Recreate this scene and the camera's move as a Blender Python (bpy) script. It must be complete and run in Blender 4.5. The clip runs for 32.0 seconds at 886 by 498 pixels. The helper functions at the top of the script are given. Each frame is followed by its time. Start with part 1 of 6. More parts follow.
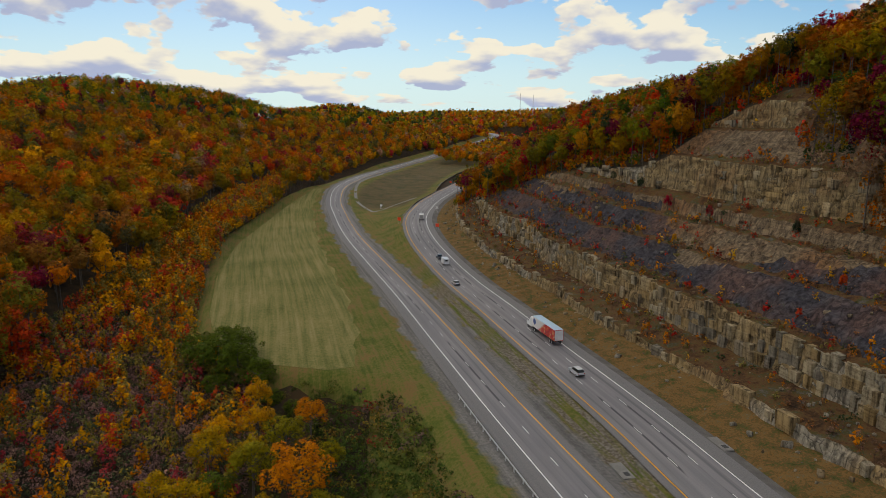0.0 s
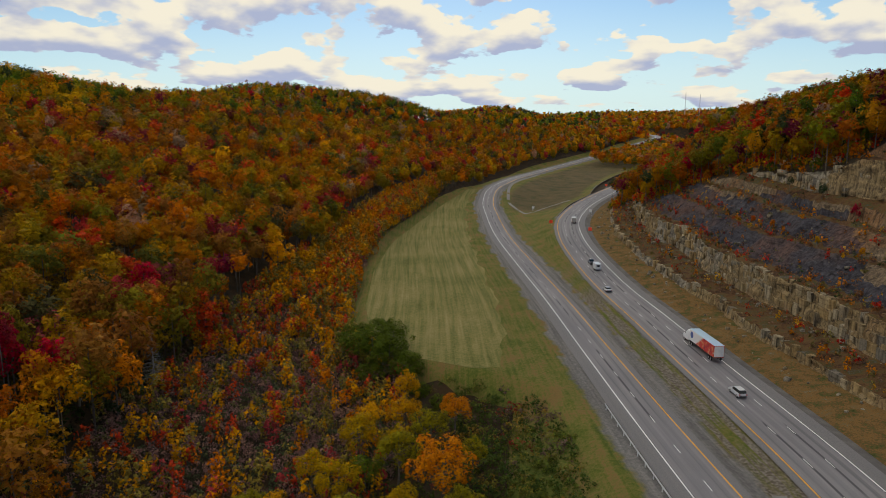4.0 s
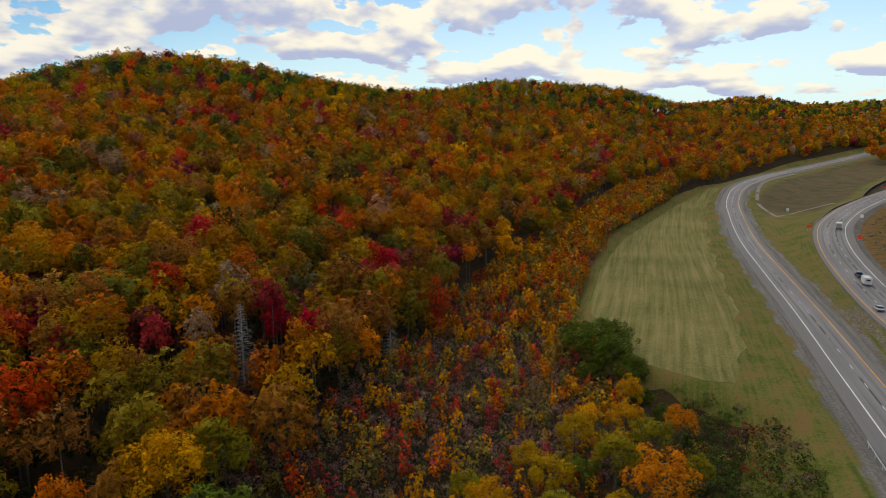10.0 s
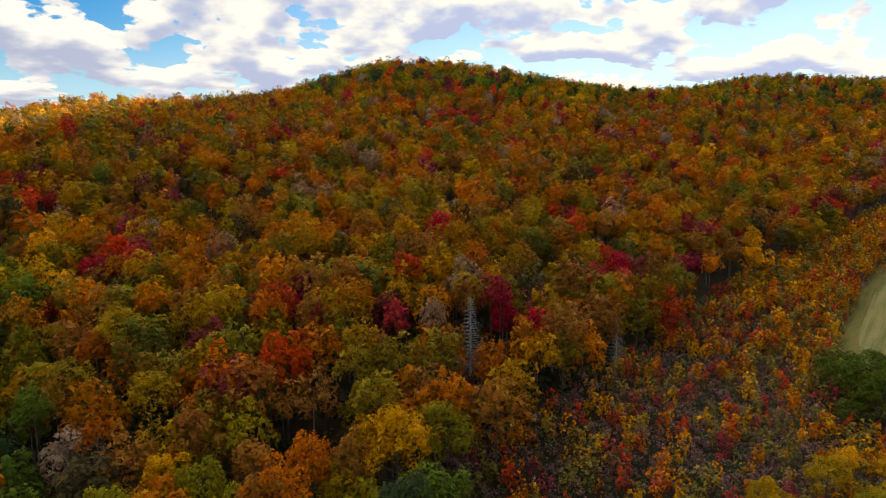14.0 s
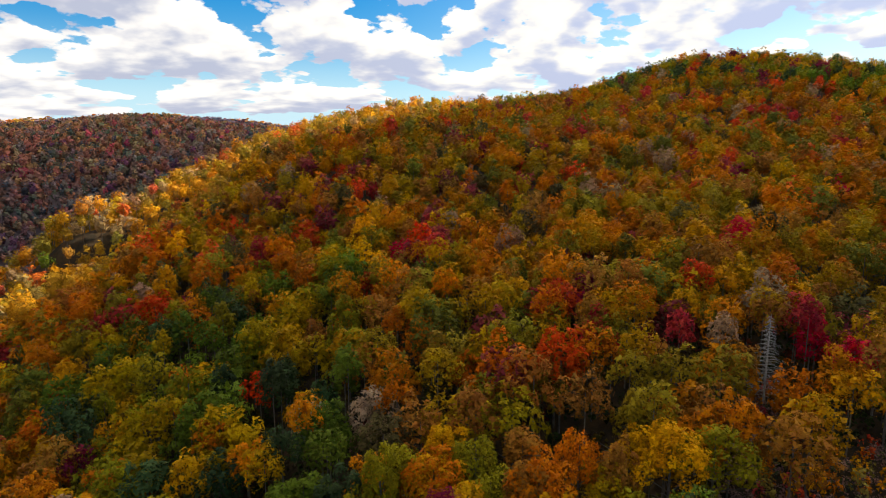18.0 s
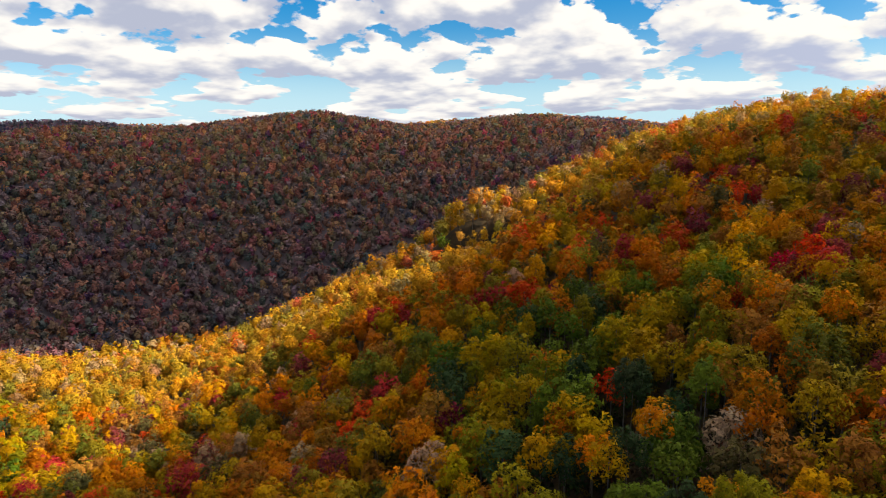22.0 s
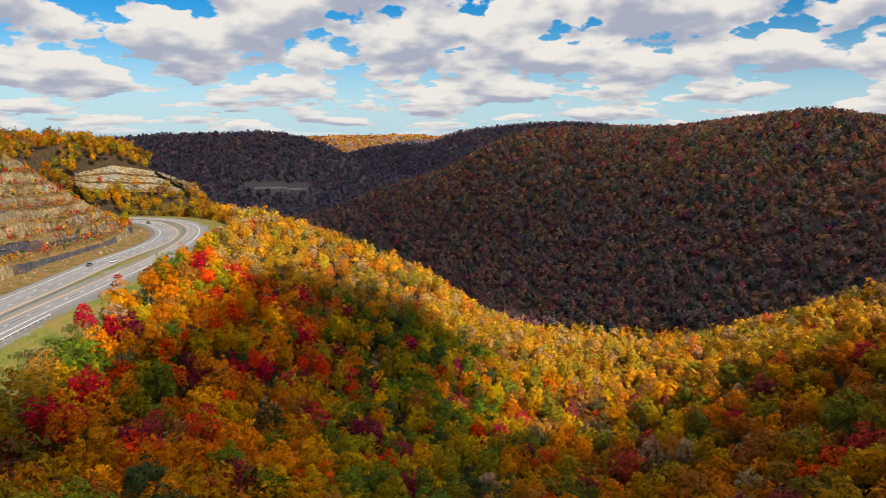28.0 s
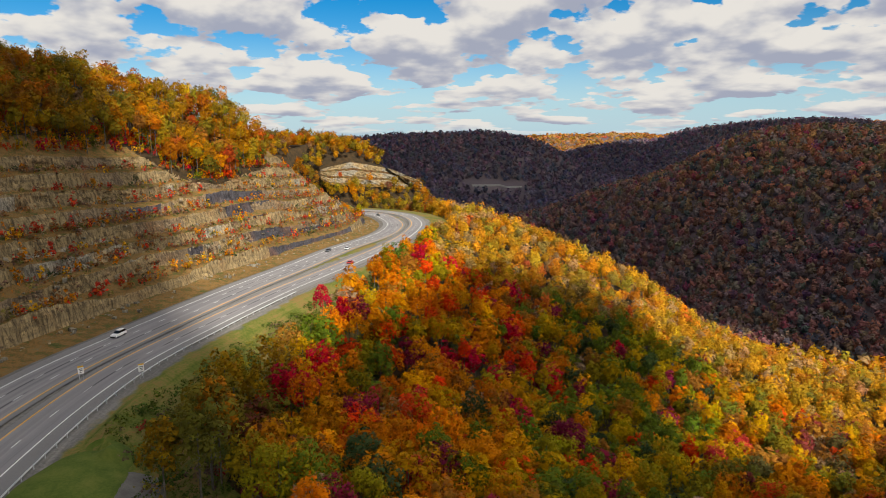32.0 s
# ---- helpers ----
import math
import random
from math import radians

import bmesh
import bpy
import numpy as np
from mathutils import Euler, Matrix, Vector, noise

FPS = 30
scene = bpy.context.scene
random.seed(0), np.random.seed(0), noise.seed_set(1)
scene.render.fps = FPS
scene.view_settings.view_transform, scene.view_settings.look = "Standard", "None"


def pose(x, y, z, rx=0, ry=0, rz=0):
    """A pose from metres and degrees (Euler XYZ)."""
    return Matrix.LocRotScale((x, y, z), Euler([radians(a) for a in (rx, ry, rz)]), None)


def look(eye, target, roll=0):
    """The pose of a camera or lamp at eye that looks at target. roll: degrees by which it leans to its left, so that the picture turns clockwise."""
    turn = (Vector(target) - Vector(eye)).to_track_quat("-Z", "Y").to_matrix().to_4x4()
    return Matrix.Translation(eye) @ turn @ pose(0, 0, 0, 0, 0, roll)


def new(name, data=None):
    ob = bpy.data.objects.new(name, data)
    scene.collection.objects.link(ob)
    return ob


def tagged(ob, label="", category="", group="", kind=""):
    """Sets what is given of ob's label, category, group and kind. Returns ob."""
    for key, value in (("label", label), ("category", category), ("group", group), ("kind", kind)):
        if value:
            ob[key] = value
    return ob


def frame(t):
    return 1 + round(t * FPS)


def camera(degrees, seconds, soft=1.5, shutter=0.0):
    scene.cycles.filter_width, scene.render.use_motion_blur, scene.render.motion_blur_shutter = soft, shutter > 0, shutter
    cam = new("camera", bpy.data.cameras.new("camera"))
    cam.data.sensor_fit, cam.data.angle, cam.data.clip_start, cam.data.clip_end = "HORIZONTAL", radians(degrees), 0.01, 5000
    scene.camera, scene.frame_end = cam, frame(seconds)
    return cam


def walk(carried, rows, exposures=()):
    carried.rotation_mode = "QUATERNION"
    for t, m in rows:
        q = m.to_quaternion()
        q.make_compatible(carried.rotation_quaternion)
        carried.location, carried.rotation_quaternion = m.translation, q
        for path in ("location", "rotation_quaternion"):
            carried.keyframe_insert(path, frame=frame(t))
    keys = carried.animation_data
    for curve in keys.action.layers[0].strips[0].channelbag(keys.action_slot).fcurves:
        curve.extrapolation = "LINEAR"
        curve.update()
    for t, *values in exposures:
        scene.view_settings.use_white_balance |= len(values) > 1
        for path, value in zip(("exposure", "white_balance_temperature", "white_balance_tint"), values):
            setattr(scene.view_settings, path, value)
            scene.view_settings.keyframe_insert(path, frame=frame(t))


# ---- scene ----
cam = camera(69.0, 32.0, soft=0.85)
EYE = (0.0, 0.0, 53.0)  # a hovering drone: it turns on the spot


def turned(yaw, tilt, lean):
    return Matrix.Translation(EYE) @ pose(0, 0, 0, 0, 0, yaw) @ pose(0, 0, 0, 90 + tilt) @ pose(0, 0, 0, 0, 0, lean)


PATH = [
    (0, turned(-0.05, -9.70, 0.10)),
    (0.5, turned(1.83, -9.69, 0.14)),
    (1, turned(3.71, -9.68, 0.16)),
    (1.5, turned(5.52, -9.66, 0.19)),
    (2, turned(7.09, -9.63, 0.21)),
    (2.5, turned(8.62, -9.60, 0.21)),
    (3, turned(10.21, -9.59, 0.20)),
    (3.5, turned(11.84, -9.58, 0.19)),
    (5.5, turned(18.15, -9.68, 0.13)),
    (6, turned(19.79, -9.71, 0.11)),
    (6.5, turned(21.43, -9.75, 0.06)),
    (7, turned(23.06, -9.80, -0.01)),
    (7.5, turned(24.71, -9.85, -0.09)),
    (8, turned(26.36, -9.89, -0.14)),
    (8.5, turned(28.09, -9.93, -0.17)),
    (9, turned(29.81, -9.97, -0.17)),
    (9.5, turned(31.69, -10.00, -0.15)),
    (10, turned(33.70, -10.02, -0.13)),
    (10.5, turned(35.84, -10.02, -0.14)),
    (11, turned(38.16, -10.01, -0.17)),
    (11.5, turned(40.52, -10.00, -0.21)),
    (12, turned(42.96, -9.98, -0.24)),
    (12.5, turned(45.67, -9.95, -0.25)),
    (13, turned(48.43, -9.93, -0.21)),
    (13.5, turned(51.28, -9.91, -0.15)),
    (14, turned(54.23, -9.90, -0.10)),
    (14.5, turned(57.12, -9.89, -0.07)),
    (16.5, turned(69.14, -9.98, -0.01)),
    (17, turned(72.38, -9.98, -0.03)),
    (17.5, turned(75.82, -9.97, -0.04)),
    (18, turned(79.45, -9.97, -0.04)),
    (18.5, turned(83.25, -9.97, -0.02)),
    (19, turned(87.27, -9.98, -0.00)),
    (19.5, turned(91.70, -9.99, -0.01)),
    (20, turned(96.38, -10.00, -0.04)),
    (20.5, turned(100.44, -10.01, -0.07)),
    (21, turned(103.90, -10.02, -0.12)),
    (21.5, turned(107.69, -10.03, -0.19)),
    (22, turned(111.56, -10.04, -0.25)),
    (22.5, turned(115.42, -10.04, -0.28)),
    (23, turned(119.32, -10.03, -0.29)),
    (23.5, turned(123.28, -10.01, -0.30)),
    (24, turned(127.25, -9.98, -0.31)),
    (24.5, turned(131.39, -9.95, -0.29)),
    (25, turned(135.67, -9.92, -0.24)),
    (25.5, turned(139.82, -9.90, -0.17)),
    (26, turned(143.41, -9.89, -0.10)),
    (26.5, turned(145.82, -9.88, -0.06)),
    (28.5, turned(154.39, -9.94, -0.04)),
    (29, turned(156.69, -9.94, -0.03)),
    (29.5, turned(158.99, -9.94, -0.02)),
    (30, turned(161.29, -9.93, -0.05)),
    (30.5, turned(163.69, -9.94, -0.11)),
    (31, turned(166.05, -9.95, -0.18)),
    (31.5, turned(168.48, -9.97, -0.24)),
    (32, turned(171.13, -9.98, -0.27)),
]
walk(cam, PATH, [(0.0, 0.82), (6.0, 0.84), (9.0, 0.94), (13.0, 1.15), (18.0, 1.38), (21.0, 1.32), (24.0, 1.16), (29.0, 0.92), (32.0, 0.86)])

# ---------------------------------------------------------------- world, sun
SUN_AZ, SUN_EL = 14.0, 36.0      # degrees left of the first view, degrees above the horizon
SUN_DIR = Vector((-math.sin(radians(SUN_AZ)) * math.cos(radians(SUN_EL)), math.cos(radians(SUN_AZ)) * math.cos(radians(SUN_EL)), math.sin(radians(SUN_EL))))


class Tree:
    """Short hand for a node tree."""

    def __init__(self, tree):
        self.t = tree
        tree.nodes.clear()

    def n(self, kind, ins=None, **props):
        node = self.t.nodes.new(kind)
        for k, v in props.items():
            setattr(node, k, v)
        for k, v in (ins or {}).items():
            if isinstance(v, bpy.types.NodeSocket):
                self.t.links.new(v, node.inputs[k])
            else:
                node.inputs[k].default_value = v
        return node

    def math(self, op, a, b=0.0, c=0.0):
        return self.n("ShaderNodeMath", {0: a, 1: b, 2: c}, operation=op).outputs[0]

    def ramp(self, fac, stops):
        node = self.n("ShaderNodeValToRGB", {0: fac})
        e = node.color_ramp.elements
        while len(e) < len(stops):
            e.new(0.5)
        for el, (p, c) in zip(e, stops):
            el.position = p
            el.color = (*c, 1) if len(c) == 3 else c
        return node.outputs[0]

    def noise(self, vec, scale, detail=4.0, rough=0.55, dims="3D"):
        return self.n("ShaderNodeTexNoise", {"Vector": vec, "Scale": scale, "Detail": detail, "Roughness": rough}, noise_dimensions=dims).outputs[0]

    def mix(self, fac, a, b, mode="MIX"):
        return self.n("ShaderNodeMix", {0: fac, 6: a, 7: b}, data_type="RGBA", blend_type=mode).outputs[2]

    def step(self, x, lo, hi):
        return self.n("ShaderNodeMapRange", {0: x, 1: lo, 2: hi, 3: 0.0, 4: 1.0}, interpolation_type="SMOOTHSTEP").outputs[0]


world = bpy.data.worlds.new("sky")
scene.world = world
world.use_nodes = True
w = Tree(world.node_tree)
sky = w.n("ShaderNodeTexSky", sky_type="NISHITA", sun_disc=False, sun_elevation=radians(SUN_EL), sun_rotation=radians(-SUN_AZ), altitude=500.0, air_density=1.0, dust_density=0.6, ozone_density=3.0)
gen = w.n("ShaderNodeTexCoord").outputs["Generated"]
dx, dy, dz = w.n("ShaderNodeSeparateXYZ", {0: gen}).outputs
# cumulus heaps: noise on a cylinder of bearing and height, packed towards the horizon, with lit domed tops and grey bases
el = w.math("MAXIMUM", dz, 0.0)
flat = w.math("SQRT", w.math("ADD", w.math("MULTIPLY", dx, dx), w.math("MULTIPLY", dy, dy)))
bx, by = w.math("DIVIDE", dx, flat), w.math("DIVIDE", dy, flat)
rise = w.math("MULTIPLY", w.math("LOGARITHM", w.math("ADD", el, 0.05), math.e), 2.25)


def spot(lift):
    return w.n("ShaderNodeCombineXYZ", {0: w.math("MULTIPLY", bx, 5.2), 1: w.math("MULTIPLY", by, 5.2), 2: w.math("ADD", rise, lift)}).outputs[0]


def domes(lift, scale):
    """Rounded lumps, like the heads of a cauliflower."""
    v = w.n("ShaderNodeTexVoronoi", {"Vector": spot(lift), "Scale": scale, "Smoothness": 0.35, "Detail": 1.5, "Roughness": 0.55, "Lacunarity": 2.3}, feature="SMOOTH_F1", normalize=True).outputs["Distance"]
    return w.math("SUBTRACT", 0.5, v)


def heap(lift, detail):
    return w.math("ADD", w.noise(spot(lift), 2.0, detail, 0.5), w.math("MULTIPLY", domes(lift, 5.5), 0.20))


puffs, above, below = heap(0.0, 5.0), heap(0.28, 2.5), heap(-0.18, 2.5)
# more cloud to the west and south-west, little to the north-east
west = w.math("ADD", w.math("MULTIPLY", bx, -0.9), w.math("MULTIPLY", by, -0.18))
limit = w.math("SUBTRACT", 0.520, w.math("MULTIPLY", west, 0.060))
# a clear band low in the south, a fuller one higher up
south = w.step(by, 0.55, -0.9)
high = w.step(dz, 0.035, 0.10)
limit = w.math("ADD", limit, w.math("MULTIPLY", south, w.math("SUBTRACT", 0.045, w.math("MULTIPLY", high, 0.075))))
over = w.math("SUBTRACT", puffs, limit)
cover = w.step(over, -0.012, 0.030)
glow = w.n("ShaderNodeVectorMath", {0: gen, 1: tuple(SUN_DIR)}, operation="DOT_PRODUCT").outputs["Value"]
toward = w.step(glow, 0.0, 0.95)
# dark where there is cloud above and little beneath
under = w.math("MULTIPLY", w.math("SUBTRACT", above, below), 2.6)
lump = w.math("MULTIPLY", domes(0.05, 10.0), -0.5)
grey = w.step(w.math("ADD", w.math("ADD", under, lump), w.math("MULTIPLY", over, 1.0)), -0.44, 0.54)
lit = w.mix(toward, (0.93, 0.89, 0.83, 1), (1.10, 1.02, 0.82, 1))
base = w.mix(toward, (0.43, 0.46, 0.57, 1), (0.50, 0.56, 0.76, 1))
puff = w.mix(grey, lit, base)
blue = w.n("ShaderNodeHueSaturation", {"Saturation": 1.6, "Value": 0.115, "Color": sky.outputs[0]}).outputs[0]
# pale air near the horizon; a bright veil on the sun's side
pale = w.math("SUBTRACT", 1.0, w.step(dz, 0.0, 0.16))
blue = w.mix(w.math("MULTIPLY", pale, 0.8), blue, (0.50, 0.74, 0.90, 1))
veil = w.math("MULTIPLY", w.math("SUBTRACT", 1.0, w.step(dz, 0.02, 0.36)), w.math("MULTIPLY", w.step(glow, 0.30, 0.85), 0.72))
blue = w.mix(veil, blue, (0.86, 1.04, 1.0, 1))
sky_all = w.mix(w.math("MULTIPLY", cover, w.step(dz, -0.01, 0.02)), blue, puff)
SKY_STRENGTH = 0.475
bg = w.n("ShaderNodeBackground", {0: sky_all, 1: SKY_STRENGTH})
w.n("ShaderNodeOutputWorld", {0: bg.outputs[0]})

sun = new("sun", bpy.data.lights.new("sun", "SUN"))
sun.data.energy, sun.data.angle, sun.data.color = 3.9, radians(0.6), (1.0, 0.93, 0.80)
sun.matrix_world = look((0, 0, 900), tuple(Vector((0, 0, 900)) - SUN_DIR))

# ---------------------------------------------------------------- clouds overhead, whose shadows lie on the land
CLOUD_BASE = 900.0
m_cloud = bpy.data.materials.new("cloud_vapour")
m_cloud.use_nodes = True
ct = Tree(m_cloud.node_tree)
cd = ct.n("ShaderNodeBsdfDiffuse", {0: (0.9, 0.9, 0.9, 1)})
cl = ct.n("ShaderNodeBsdfTranslucent", {0: (0.97, 0.96, 0.94, 1)})
ct.n("ShaderNodeOutputMaterial", {0: ct.n("ShaderNodeMixShader", {0: 0.7, 1: cd.outputs[0], 2: cl.outputs[0]}).outputs[0]})


def cumulus(name, inside, x0, x1, y0, y1, seed, label, cell=22.0):
    """A flat-based heaped cloud over the ground that it shades: inside(x, y) is positive there."""
    xs, ys = np.arange(x0, x1, cell), np.arange(y0, y1, cell)
    x, y = np.meshgrid(xs, ys)
    rag = 26 * np.sin(x / 61 + seed) * np.cos(y / 53 + seed) + 16 * np.sin(x / 29 + y / 37 + seed)
    f = inside(x, y) + rag * 0.35
    ok = f > 0
    full = ok[:-1, :-1] & ok[:-1, 1:] & ok[1:, 1:] & ok[1:, :-1]
    k = np.arange(x.size).reshape(x.shape)
    quad = np.stack([k[:-1, :-1], k[:-1, 1:], k[1:, 1:], k[1:, :-1]], -1)[full]
    heap = np.sqrt(np.clip(f, 0, 400) / 400) * (90 + 40 * np.sin(x / 90 + seed) * np.cos(y / 80)) + 6
    shift = SUN_DIR * (CLOUD_BASE / SUN_DIR.z)
    vx, vy = (x + shift.x).ravel(), (y + shift.y).ravel()
    topv = np.stack([vx, vy, CLOUD_BASE + heap.ravel()], 1)
    faces = [tuple(q) for q in quad]
    used = np.unique(np.array(faces))
    remap = np.zeros(x.size, int)
    remap[used] = np.arange(len(used))
    v = topv[used]
    me = bpy.data.meshes.new(name)
    me.from_pydata([tuple(q) for q in v], [], [tuple(int(remap[i]) for i in q) for q in faces])
    me.materials.append(m_cloud)
    return tagged(new(name, me), label, "cloud", group="clouds overhead", kind="structure")


def bearing(x, y):
    return np.degrees(np.arctan2(-x, y)) % 360, np.hypot(x, y)


def home_shade(x, y):
    a, d = bearing(x, y)
    reach = np.interp(a, [0, 66, 74, 84, 95, 101, 103.5, 105.5, 107, 111, 117.5, 128, 136, 142, 147, 154.6, 162, 165.5, 168, 172, 178, 184, 187, 190, 194, 200, 225, 300, 360],
                      [2600, 2400, 455, 430, 408, 390, 335, 215, 168, 160, 184, 230, 276, 300, 306, 326, 350, 260, 130, 75, 65, 100, 145, 215, 320, 600, 900, 1500, 2600])
    return np.minimum(reach - d, 1500 - np.abs(y - 400))


def gorge_shade(x, y):
    a, d = bearing(x, y)
    inner = np.interp(a, [60, 84, 92, 100, 110, 122, 136, 146, 154, 162, 170, 176, 182, 200], [900, 760, 640, 560, 530, 520, 520, 540, 600, 720, 900, 1000, 1150, 1300])
    return np.minimum(np.minimum(d - inner, 2450 - d), np.minimum((a - 70) * 20, (192 - a) * 20))


cumulus("cumulus_cloud", home_shade, -1900, 1500, -900, 2000, 1.0, "broad flat-based cumulus cloud shading the road and the hillside")
cumulus("cumulus_cloud", gorge_shade, -2500, 700, -2500, 900, 2.0, "broad flat-based cumulus cloud shading the hills across the gorge")

# ---------------------------------------------------------------- materials
def material(name, rough=0.85, spec=0.2):
    m = bpy.data.materials.new(name)
    m.use_nodes = True
    t = Tree(m.node_tree)
    t.bsdf = t.n("ShaderNodeBsdfPrincipled", {"Roughness": rough, "Specular IOR Level": spec})
    t.n("ShaderNodeOutputMaterial", {0: t.bsdf.outputs[0]})
    t.pos = t.n("ShaderNodeTexCoord").outputs["Object"]
    return m, t


def finish(t, color, bump=None, strength=0.4, dist=0.1):
    t.t.links.new(color, t.bsdf.inputs["Base Color"])
    if bump is not None:
        b = t.n("ShaderNodeBump", {"Strength": strength, "Distance": dist, "Height": bump})
        t.t.links.new(b.outputs[0], t.bsdf.inputs["Normal"])


def plain(name, rgb, rough=0.6, metal=0.0, vary=0.15, scale=2.0):
    m, t = material(name, rough, 0.4)
    f = t.noise(t.pos, scale, 3)
    finish(t, t.mix(f, (*[c * (1 - vary) for c in rgb], 1), (*[min(1, c * (1 + vary)) for c in rgb], 1)))
    t.bsdf.inputs["Metallic"].default_value = metal
    return m


def ground_like(name, stops, scale, fine, bump=0.5, dist=0.3):
    """Soil, grass or gravel: a broad patchiness broken by a fine grain."""
    m, t = material(name, 0.95, 0.1)
    a = t.noise(t.pos, scale, 5, 0.6)
    b = t.noise(t.pos, fine, 4, 0.65)
    f = t.math("ADD", t.math("MULTIPLY", a, 0.65), t.math("MULTIPLY", b, 0.35))
    finish(t, t.ramp(f, stops), b, bump, dist)
    return m


# leaf-strewn floor; the canopy's shade is put into its near-black browns
M_SHADED_FLOOR = ground_like("canopy_shaded_floor", [(0.3, (0.018, 0.016, 0.010)), (0.45, (0.032, 0.024, 0.014)), (0.58, (0.060, 0.036, 0.016)), (0.72, (0.030, 0.034, 0.014))], 0.25, 3.0)
M_LITTER = ground_like("leaf_litter_of_bare_woods", [(0.3, (0.085, 0.070, 0.080)), (0.5, (0.115, 0.090, 0.098)), (0.7, (0.14, 0.105, 0.095))], 0.02, 0.3)
M_GRASS = ground_like("rough_grass", [(0.32, (0.052, 0.064, 0.013)), (0.48, (0.090, 0.098, 0.020)), (0.6, (0.140, 0.112, 0.032)), (0.75, (0.080, 0.090, 0.018))], 0.12, 2.5)
M_BENCH = ground_like("dry_bench_grass", [(0.34, (0.028, 0.018, 0.012)), (0.43, (0.080, 0.042, 0.020)), (0.51, (0.140, 0.076, 0.030)), (0.57, (0.075, 0.072, 0.024)), (0.63, (0.12, 0.108, 0.098)), (0.72, (0.20, 0.15, 0.085))], 0.22, 2.2, 0.9, 0.5)
M_GRAVEL = ground_like("shoulder_gravel", [(0.3, (0.085, 0.078, 0.072)), (0.55, (0.15, 0.14, 0.13)), (0.75, (0.24, 0.225, 0.20))], 0.3, 6.0, 0.3, 0.05)
M_STRAW = ground_like("dry_straw_grass", [(0.34, (0.050, 0.062, 0.014)), (0.42, (0.095, 0.090, 0.026)), (0.47, (0.13, 0.078, 0.028)), (0.53, (0.205, 0.115, 0.036)), (0.61, (0.15, 0.105, 0.042)), (0.70, (0.20, 0.18, 0.155))], 0.30, 2.4, 0.9, 0.35)

# ---------------------------------------------------------------- plan of the land
def curve(points, n):
    """A smooth line through points (x, y, z), as n rows."""
    p = np.array(points, float)
    s = np.concatenate([[0], np.cumsum(np.hypot(*(p[1:, :2] - p[:-1, :2]).T))])
    m = np.gradient(p, s, axis=0)
    u = np.linspace(0, s[-1], n)
    i = np.clip(np.searchsorted(s, u) - 1, 0, len(s) - 2)
    h = (s[i + 1] - s[i])[:, None]
    q = ((u - s[i]) / (s[i + 1] - s[i]))[:, None]
    return (2 * q**3 - 3 * q**2 + 1) * p[i] + (q**3 - 2 * q**2 + q) * h * m[i] + (3 * q**2 - 2 * q**3) * p[i + 1] + (q**3 - q**2) * h * m[i + 1]


# the white edge lines of the two carriageways, from south to north
NEAR_EDGE = [(60, -620, -14), (-10, -596, -13.5), (-37, -572, -13), (-52, -539, -12), (-58, -499, -11), (-56, -459, -10), (-46, -412, -9), (-29, -356, -7), (2, -277, -4),
             (22, -228, -2), (38, -186, -1), (49, -151, 0), (55, -105, 0), (51, -40, 0), (36, 30, 0), (18, 89, 0), (11, 114, 0), (-0.5, 157, 0),
             (-16, 216, 0), (-32, 270, 1), (-52, 338, 3), (-68, 403, 6), (-78, 447, 9.5), (-83, 493, 14.5), (-80, 564, 17.8), (-62, 687, 20.9), (-31, 819, 26.8), (14, 970, 37)]
NEAR_EDGE += [(65, 1118, 49.8), (97, 1226, 58.5), (96, 1330, 64), (60, 1430, 68)]
FAR_EDGE = [(95, -610, -14), (5, -578, -13.5), (-20, -554, -13), (-31, -509, -12), (-32, -468, -11), (-26, -433, -10), (-14, -392, -8), (3, -350, -6), (27, -283, -3.5),
            (43, -240, -2), (55, -205, -1), (64, -179, -0.5), (71, -156, 0), (78.5, -110, 0), (75, -40, 0), (63, 30, 0), (48, 89, 0), (43.5, 112, 0), (31, 159, 1),
            (21, 196, 2), (13, 223, 3), (4, 258, 5), (-5, 305, 7.5), (-9, 355, 9.5), (-6, 405, 11), (5, 480, 12.5), (25, 560, 16), (60, 680, 22)]
NW, FW = curve(NEAR_EDGE, 420), curve(FAR_EDGE, 300)


def normals(c):
    g = np.gradient(c[:, :2], axis=0)
    g /= np.linalg.norm(g, axis=1)[:, None]
    return np.stack([g[:, 1], -g[:, 0]], 1)      # to the right of travel north: east


NN, FN = normals(NW), normals(FW)


def nearest(c, nrm, x, y):
    """Signed distance east of a line, its height there and the row number, for arrays of places."""
    best = np.full(x.shape, 1e9)
    idx = np.zeros(x.shape, int)
    for i in range(0, len(c)):
        d = (x - c[i, 0])**2 + (y - c[i, 1])**2
        k = d < best
        best[k] = d[k]
        idx[k] = i
    ox, oy = x - c[idx, 0], y - c[idx, 1]
    side = ox * nrm[idx, 0] + oy * nrm[idx, 1]
    along = ox * -nrm[idx, 1] + oy * nrm[idx, 0]
    return side, c[idx, 2], idx, along


def polar(rows):
    return [(-d * math.sin(radians(a)), d * math.cos(radians(a)), z) for a, d, z in rows]


